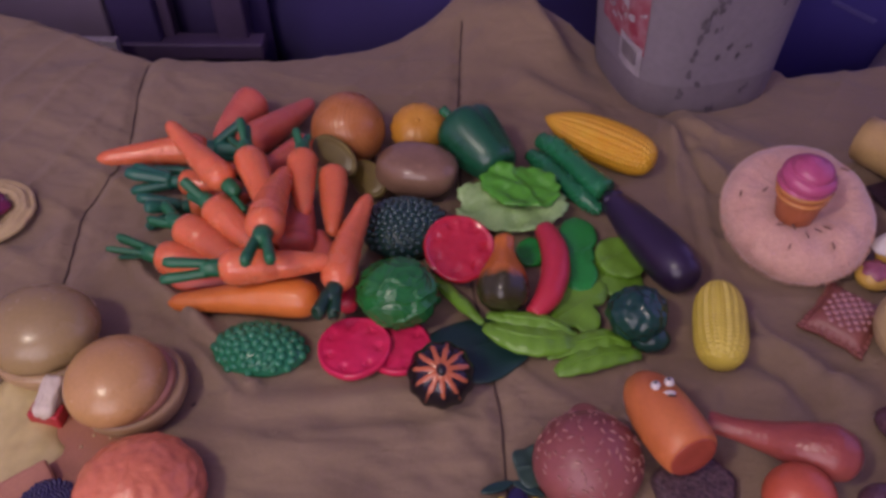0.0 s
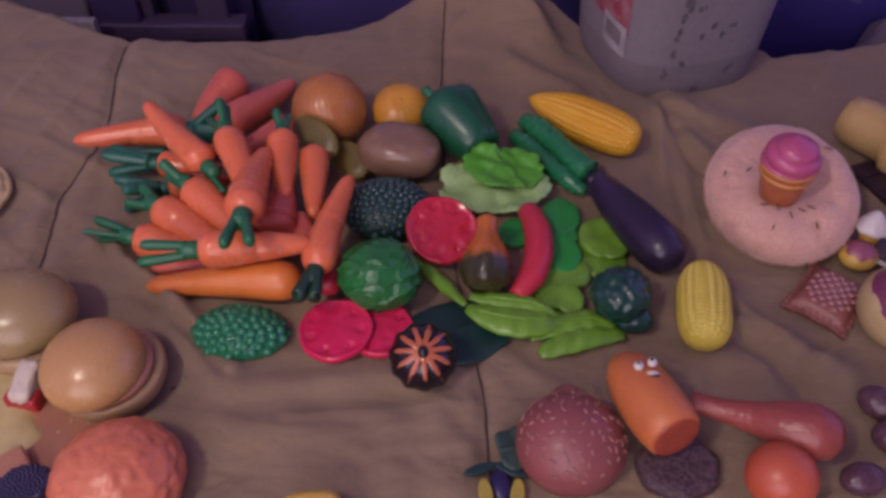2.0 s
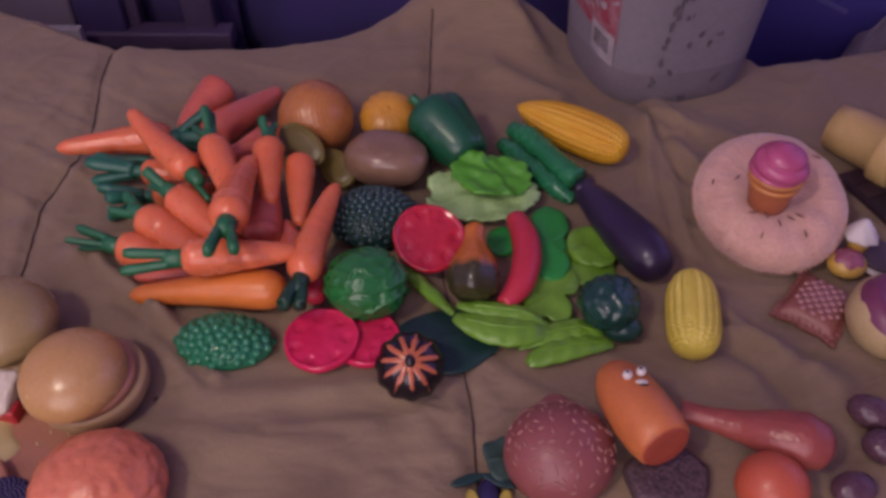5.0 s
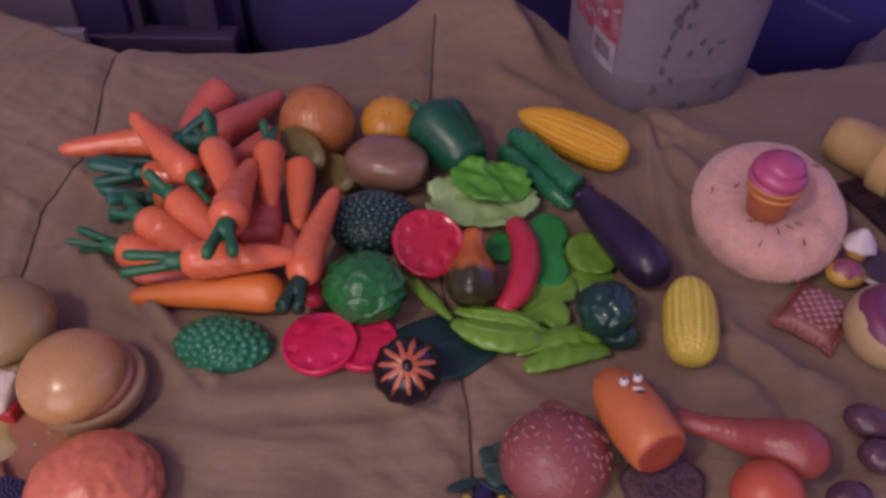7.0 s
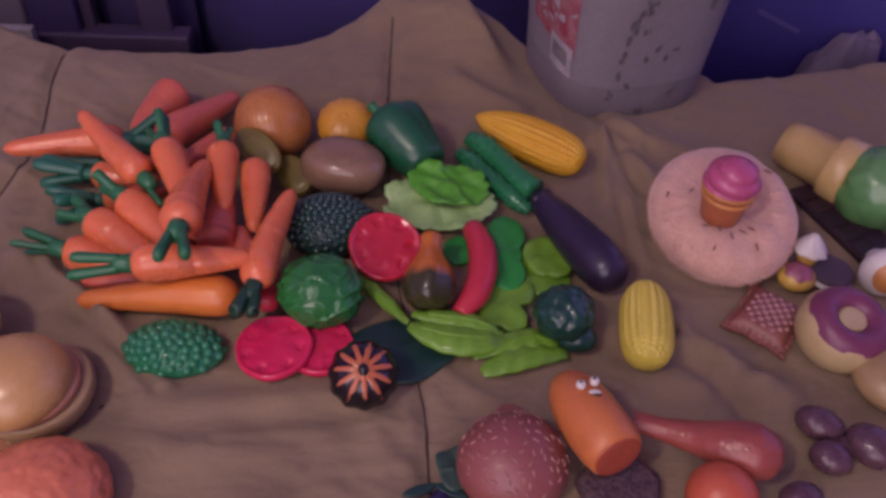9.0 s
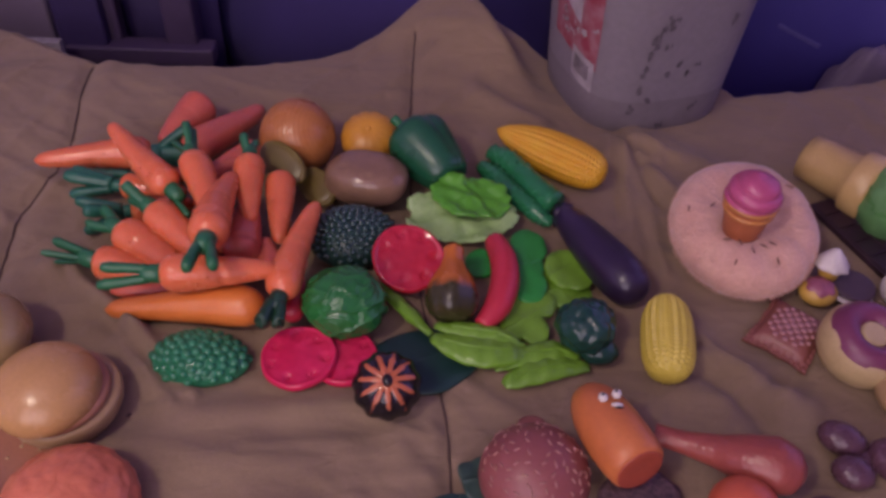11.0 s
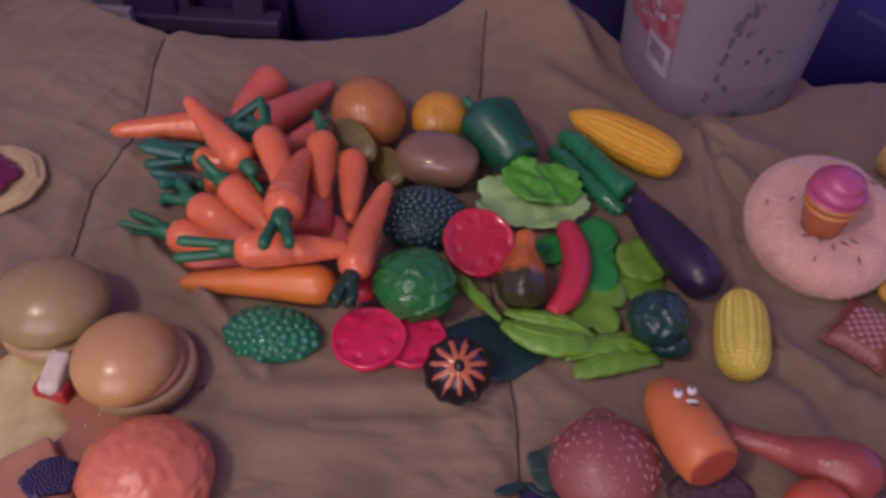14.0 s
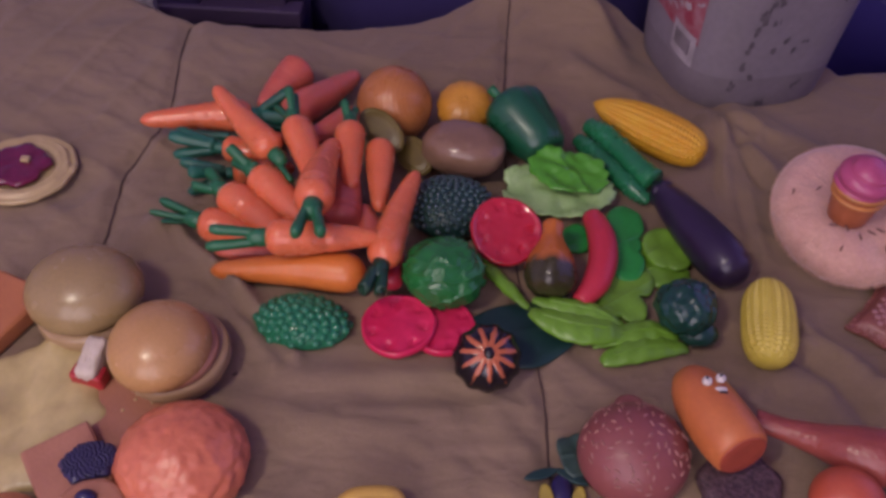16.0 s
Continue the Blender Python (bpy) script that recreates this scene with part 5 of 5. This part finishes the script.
def toy_mushroom():
    c, k = (0.5297, 0.6347, 0.0120), 0.0005
    ob = thing("toy_mushroom", at((c[0], c[1], 0.018), 0, 70, -30), "white toy mushroom with an orange-brown cap top", "mushroom")
    part("stalk", lathe([(17 * k, -40 * k), (20 * k, -36 * k), (19 * k, 10 * k), (20 * k, 20 * k)], 24), WHITE, ob, "white stalk")
    part("cap", ellipsoid(50 * k, 50 * k, 34 * k, 32, 18, None, -0.3), WHITE, ob, m=pose(0, 0, 28 * k))
    part("cap_top", ellipsoid(46 * k, 46 * k, 34 * k, 32, 14, None, 0.2), CONE_RIM, ob, "orange-brown cap top", m=pose(0, 0, 30 * k))


toy_mushroom()


def iced_donut():
    c, k = (0.4538, 0.5455, 0.0260), 0.0005
    ob = thing("toy_donut", at((c[0], c[1], 0.026), 0, 10, 4), "cream plastic donut with purple icing lying on the blanket", "donut")
    R, q = 48 * k, 33 * k

    def torus(rad, thick, tall, wob=0.0, start=0.0, stop=1.0):
        rings = []
        for i in range(25):
            p = 2 * math.pi * (start + (stop - start) * i / 24)
            ring = []
            for j in range(56):
                t = 2 * math.pi * j / 56
                w = 1 + wob * math.sin(5 * t + 1.0) * (1 if math.cos(p) > 0 else 0)
                ring.append(((rad + thick * w * math.cos(p)) * math.cos(t), (rad + thick * w * math.cos(p)) * math.sin(t), tall * math.sin(p)))
            rings.append(ring)
        return skin(rings, False)
    part("ring", torus(R, q, 0.024), CREAM, ob)
    part("icing", torus(R - 1 * k, q * 1.0, 0.0258, 0.05, 0.10, 0.43), PURPLE_ICING, ob, "purple icing")
    part("middle", pad(R * 0.55, R * 0.55, slab(0.02)), CREAM, ob, m=pose(0, 0, 0.001))


iced_donut()
c = (0.4864, 0.4969, 0.0200)
solo("toy_bun", ellipsoid(0.036, 0.036, 0.022, 36, 18, lambda d: 1 + 0.01 * nz(d, 3.0), -0.85), BUN_PALE, at((c[0], c[1], 0.0187)), "round pale tan toy bun beside the donut", "bun")

k = 0.0005
for (x, y, z), a, b, rz in (((0.4057, 0.4551, 0.0120), 44, 33, -32), ((0.4042, 0.4234, 0.0120), 38, 32, -20), ((0.4408, 0.4319, 0.0120), 50, 40, -45), ((0.3683, 0.3880, 0.0120), 40, 30, 10), ((0.4206, 0.4356, 0.0100), 26, 22, 30)):
    solo("toy_grape", ellipsoid(a * k * 0.9, b * k * 0.9, b * k * 0.78, 28, 18, lambda d: 1 + 0.02 * nz(d, 4.0)), GRAPE, at((x, y, b * k * 0.82), rz), "glossy dark purple toy grape on the blanket", "grape", "cluster of grapes")


# ---- burger corner ----
def seeded_bun():
    c, k = (0.1479, 0.4172, 0.0240), 0.0004
    ob = thing("seeded_bun", at((c[0], c[1], 0.012)), "mauve-brown toy burger bun top with sesame seeds", "bun")
    a, h = 110 * k, 0.038
    part("dome", ellipsoid(a, a * 0.96, h, 44, 24, lambda d: 1 + 0.012 * nz(d, 3.0), -0.25), SEEDED, ob)
    rnd = random.Random(3)
    for i in range(95):
        z = 0.30 + 0.69 * (i + 0.5) / 95
        q, r = i * 2.39996 + rnd.uniform(-0.2, 0.2), math.sqrt(1 - z * z)
        d = Vector((r * math.cos(q) / a, r * math.sin(q) / a, z / h)).normalized()
        m = Matrix.Translation((a * r * math.cos(q), a * 0.96 * r * math.sin(q), h * z)) @ d.to_track_quat("Z", "Y").to_matrix().to_4x4() @ pose(0, 0, 0, 0, 0, rnd.uniform(0, 180))
        part("sesame_seed", ellipsoid(0.0031, 0.0010, 0.0012, 8, 5), SEED, ob, m=m)
    leaf("lettuce_scrap", (0.1050, 0.4162, 0.0040), 40 * k, 50 * k, 10, SCRAP, "dull grey-green plastic leaf under the seeded bun", 4.0, 4, 0.1)
    t = (0.1502, 0.4608, 0.0100)
    solo("tomato_wedge", pad(36 * k, 36 * k, slab(0.01), 36), COOKIE, at((t[0], t[1], 0.002)), "dark red tomato slice under the seeded bun", "tomato")
    c = (0.2297, 0.4000, 0.0080)
    solo("burnt_patty", pad(82 * k, 70 * k, slab(0.014, 0.3), 60, lambda q: 1 + 0.03 * math.sin(7 * q), lambda x, y: 0.0008 * nz((x, y, 0), 3.0)), BURNT, at((c[0], c[1], 0.0)), "dark rough burger patty toy", "patty")


seeded_bun()


def ham():
    a, b = Vector((0.2224, 0.4043, 0.0440)), Vector((0.1997, 0.4637, 0.0360))
    k = 0.0004
    n = (b - a).length
    prof = [(44, 0.5), (50, 0), (57, 5), (62, 22), (64, 50), (63, 80), (58, 105), (48, 124), (34, 138), (16, 146), (4, 148)]
    f = n / k / 108
    ob = thing("toy_ham", along(a, b), "orange plastic toy ham with a small smiling face", "toy")
    part("body", lathe([(r * k * 0.98, z * k * f) for r, z in prof], 44, lambda q, z: 1 + 0.012 * math.sin(3 * q + z * 80)), HAM, ob)
    part("cut_face", lathe([(r * k, z * k) for r, z in ((48, 2), (49, -1), (46, -2.5), (38, -2.0), (34, -3.0), (22, -2.2), (8, -2.6), (2, -2.6))], 44), HAM_CUT, ob, "reddish flat cut end")
    inv = ob.matrix_world.inverted()

    for p in ((0.1986, 0.4554, 0.0640), (0.2097, 0.4587, 0.0640)):
        ball = part("eye", ellipsoid(10 * k, 10 * k, 10 * k, 16, 10), WHITE, ob, "white painted eye", m=inv @ Matrix.Translation(p))
        part("pupil", ellipsoid(3.6 * k, 3.6 * k, 2 * k, 12, 8), BLACK, ball, "black pupil", m=Matrix.Translation((-0.0006, 0.0001, 0.0037)))
    part("mouth", ellipsoid(13 * k, 6 * k, 6 * k, 16, 10), WHITE, ob, "white smiling mouth", m=inv @ Matrix.Translation((0.2088, 0.4494, 0.0622)))
    part("lip", ellipsoid(10 * k, 3.5 * k, 4 * k, 16, 10), BLACK, ob, "dark lip under the mouth", m=inv @ Matrix.Translation((0.2096, 0.4462, 0.0630)))


ham()


def drumstick():
    pts = [(0.2480, 0.4520, 0.0200), (0.2570, 0.4485, 0.0210), (0.2711, 0.4429, 0.0220), (0.2925, 0.4334, 0.0260), (0.3122, 0.4228, 0.0320), (0.3312, 0.4159, 0.0340), (0.3451, 0.4130, 0.0310), (0.3539, 0.4113, 0.0290)]
    k = 0.0004
    a = Vector(pts[0])
    solo("toy_drumstick", sweep([tuple(Vector(p) - a) for p in pts], [24 * k, 22 * k, 24 * k, 34 * k, 50 * k, 58 * k, 47 * k, 16 * k], 32, 0.95, 8), DRUM, Matrix.Translation(a), "glossy red-brown plastic roast drumstick", "drumstick")


drumstick()
c, k = (0.3016, 0.3832, 0.0320), 0.0004
solo("toy_orange", ellipsoid(68 * k, 66 * k, 62 * k, 40, 24, lambda d: 1 + 0.006 * nz(d, 6.0)), BALL, at((c[0], c[1], 60 * k)), "round red-orange plastic fruit", "fruit")


def berry_flower():
    c, k = (0.0918, 0.3858, 0.0080), 0.0004
    ob = thing("toy_pansy", at((c[0], c[1], 0.004)), "small toy pansy with dark purple and yellow petals", "flower")
    part("heart", ellipsoid(22 * k, 36 * k, 14 * k, 28, 14), BERRY, ob, "dark purple heart")
    for q in (-52, 52):
        part("petal", pad(14 * k, 34 * k, slab(0.006), 28), PETAL, ob, "dull yellow petal", m=pose(q * 0.58 * k, -0.010, 0, 0, 0, -q * 0.15))
    for x, y, rz in ((-40, 30, 20), (20, 28, -25)):
        part("leaf", pad(36 * k, 14 * k, slab(0.003), 28, lambda a: 1 - 0.25 * abs(math.sin(a))), DARK_LEAF, ob, "dark green leaf", m=pose(x * k, y * k, 0.001, 0, 0, rz))


berry_flower()


def bananas():
    k = 0.0004
    ob = thing("toy_bananas", at((-0.0530, 0.3545, 0.0000)), "bunch of yellow toy bananas on the blanket", "banana")
    for i, dx in enumerate((-16, 4, 28)):
        pts = [(-90 * k, (-30 - 14 * i) * k, 0.016), (-30 * k, (14 - 14 * i) * k, 0.018), (40 * k, (22 - 14 * i) * k, 0.018), (80 * k + dx * k, (6 - 14 * i) * k, 0.016)]
        part("banana", sweep(pts, [6 * k, 22 * k, 22 * k, 7 * k], 14, 0.9, 6), BANANA, ob)


bananas()


# ---- bread corner ----
def bun_stack(c_top, k, a, b, h, c_low, low, mats, label, fill=None):
    ob = thing("toy_burger_bun", at((c_low[0], c_low[1], 0.0)), label, "bun")
    dx, dy, z = c_top[0] - c_low[0], c_top[1] - c_low[1], c_top[2]
    part("bottom_half", pad(low[0] * k, low[1] * k, [(0.05, 0), (0.6, 0), (0.8, 0.002), (0.92, 0.007), (0.99, 0.014), (1.0, 0.019), (0.985, 0.023), (0.95, 0.0255), (0.8, 0.026), (0.3, 0.026), (0.03, 0.026)], 48), mats[1], ob)
    part("filling", pad(low[0] * k * 0.93, low[1] * k * 0.93, slab(z - 0.026, 0.2), 48), fill or mats[1], ob, "layer between the halves", m=pose(dx * 0.5, dy * 0.5, 0.025))
    part("top_half", ellipsoid(a * k, b * k, h, 56, 30, lambda d: 1 + 0.008 * nz(d, 2.5), -0.16), mats[0], ob, m=pose(dx, dy, z))


k = 0.0005
bun_stack((-0.3220, 0.5290, 0.0340), k, 101, 92, 0.034, (-0.3170, 0.5156, 0.0140), (90, 74), (BUN_TAN, BUN_PALE), "glossy tan oval toy burger bun with a paler bottom half")
k = 0.0005
bun_stack((-0.2392, 0.4735, 0.0360), k, 84, 87, 0.031, (-0.2312, 0.4795, 0.0160), (91, 92), (BUN_ORANGE, BUN_PALE), "glossy orange-tan toy burger bun with pink filling", HAM_SLICE)

c, k = (-0.1993, 0.3829, 0.0200), 0.0004
solo("sausage_patty", ellipsoid(126 * k, 122 * k, 0.035, 130, 70, lambda d: 1 + 0.02 * nz(d, 3.0, 1.0) + 0.034 * nz((d.x, d.y * 0.7, d.z), 7.5, 4.0) + 0.010 * nz(d, 14.0, 2.0) + 0.004 * nz(d, 26.0, 6.0), -0.5), PATTY, at((c[0], c[1], 0.017)), "lumpy salmon pink plastic meat patty", "patty")
c, k = (-0.3369, 0.4171, 0.0040), 0.0005
solo("toy_omelette", crinkle(122 * k, 138 * k, 0.006, 0.0075, 2.0, 3, 0.05, 120), OMELETTE, at((c[0], c[1], 0.003)), "pale cream folded toy omelette", "omelette")
c, k = (-0.2743, 0.3769, 0.0120), 0.0004
toast_pose = at((c[0] - 0.010, c[1] - 0.006, 0.010), 38)
solo("toast_slice", box(132 * k, 150 * k, 0.011, 0.004), TOAST, toast_pose, "pinkish brown plastic toast slice", "toast", smooth=False)
c = (-0.2659, 0.3728, 0.0240)
clump = thing("blueberries", at((c[0], c[1], 0.0212), 20), "dark navy clump of toy blueberries on toast", "berries")
part("clump", pad(0.021, 0.0165, slab(0.005, 0.4), 48, lambda a: 1 + 0.08 * math.sin(5 * a) + 0.05 * math.sin(11 * a), lambda x, y: 0.002 * (1 - x * x - y * y)), BERRY, clump)
one = mesh_of(*ellipsoid(0.0017, 0.0017, 0.0014, 8, 5))
one.materials.append(BERRY)
for i in range(120):
    q, r = i * 2.39996, 0.93 * math.sqrt((i + 0.5) / 120)
    bead = new("berry", one)
    bead.parent, bead.location = clump, (0.021 * r * math.cos(q), 0.0165 * r * math.sin(q), 0.005 + 0.002 * (1 - r * r))
c, k = (-0.2514, 0.3365, 0.0200), 0.0004
solo("ham_ring", pad(62 * k, 54 * k, slab(0.008), 40), HAM_SLICE, at((c[0], c[1], 0.0215)), "round pinkish brown toy ham slice", "ham")
solo("olive_dot", ellipsoid(20 * k, 16 * k, 0.006, 20, 10), BERRY, at((c[0] - 0.004, c[1] + 0.004, 0.031)), "dark toy olive on the ham slice", "olive")
c, k = (-0.2558, 0.4298, 0.0040), 0.0005
ham_thing = thing("lunch_meat", at((c[0], c[1], 0.001), -20), "thin pinkish brown toy lunch meat slice with beads", "meat")
part("slice", pad(84 * k, 74 * k, slab(0.007), 44), HAM_SLICE, ham_thing)
for p in ((-0.2554, 0.4435, 0.0080), (-0.2627, 0.4283, 0.0080), (-0.2408, 0.4370, 0.0080), (-0.2554, 0.4391, 0.0080)):
    q = ham_thing.matrix_world.inverted() @ Vector(p)
    part("bead", ellipsoid(0.0015, 0.0015, 0.0014, 10, 6), CREAM, ham_thing, "tiny pale bead", m=Matrix.Translation(q))
c, k = (-0.2971, 0.4549, 0.0060), 0.0005
cake = thing("strawberry_cake", at((c[0], c[1], 0.004), -8), "small red toy cake slice topped with white cream", "cake")
part("base", box(56 * k, 30 * k, 0.018, 0.003), RED_BOX, cake, smooth=False)
part("cream", ellipsoid(18 * k, 36 * k, 0.010, 40, 26, lambda d: (abs(d.x) ** 5 + abs(d.y) ** 5 + abs(d.z) ** 5) ** -0.2 * (1 + 0.05 * nz(d, 3.0) + 0.11 * nz(d, 5.0, 3.0))), CAKE_CREAM, cake, "white cream top", m=pose(2 * k, 20 * k, 0.020, 18, 0, 2))
c, k = (-0.3953, 0.5153, 0.0080), 0.0005
solo("bread_slice", box(120 * k, 150 * k, 0.020, 0.006), CRUST, at((c[0] - 0.008, c[1], 0.0), -22), "orange-brown toy bread slice", "bread", smooth=False)
c, k = (-0.3138, 0.3318, 0.0200), 0.0004
solo("bread_crust", ellipsoid(60 * k, 40 * k, 0.016, 28, 14), CRUST, at((c[0], c[1], 0.014)), "orange-brown toy crust at the bed edge", "bread")


def pie():
    c, k = (-0.4576, 0.7066, 0.0060), 0.0006
    ob = thing("toy_pie", at((c[0], c[1], 0.0)), "cream toy pie with a crimped crust and plum jam", "pie")
    r = 90 * k
    part("crust", pad(r, r, [(0.05, 0), (0.7, 0), (0.9, 0.002), (1.0, 0.006), (0.995, 0.009), (0.95, 0.011), (0.91, 0.0085), (0.88, 0.0085), (0.85, 0.012), (0.80, 0.0135), (0.76, 0.011), (0.72, 0.013), (0.66, 0.012), (0.60, 0.008), (0.4, 0.007), (0.05, 0.007)], 90, lambda a: 1 + 0.012 * math.sin(9 * a + math.sin(3 * a)) + 0.02 * nz((math.cos(a), math.sin(a), 0), 2.0), lambda x, y: 0.0016 * nz((x, y, 0), 6.0)), CREAM, ob)
    part("jam", pad(r * 0.62, r * 0.60, slab(0.008), 48, lambda a: 1 + 0.07 * math.sin(5 * a) + 0.04 * math.sin(9 * a), lambda x, y: 0.002 * nz((x, y, 0), 3.0)), JAM, ob, "plum purple jam", m=pose(-0.006, 0.0, 0.008))
    part("crumb", box(0.009, 0.007, 0.004, 0.0012), CREAM, ob, "cream crumb", m=pose(0.004, 0.004, 0.0165), smooth=False)


pie()


# crumbs on the blanket
for p, r in (((-0.1840, 0.4756, 0.0000), 0.0016), ((-0.1826, 0.4774, 0.0000), 0.0014), ((-0.1982, 0.4738, 0.0000), 0.0010)):
    solo("crumb", ellipsoid(r, r * 0.8, r * 0.7, 10, 6, lambda d: 1 + 0.2 * nz(d, 3.0)), THREAD, at((p[0], p[1], float(ground(p[0], p[1])) + r * 0.4)), "tiny dark crumb on the brown blanket", "crumb", "crumbs")
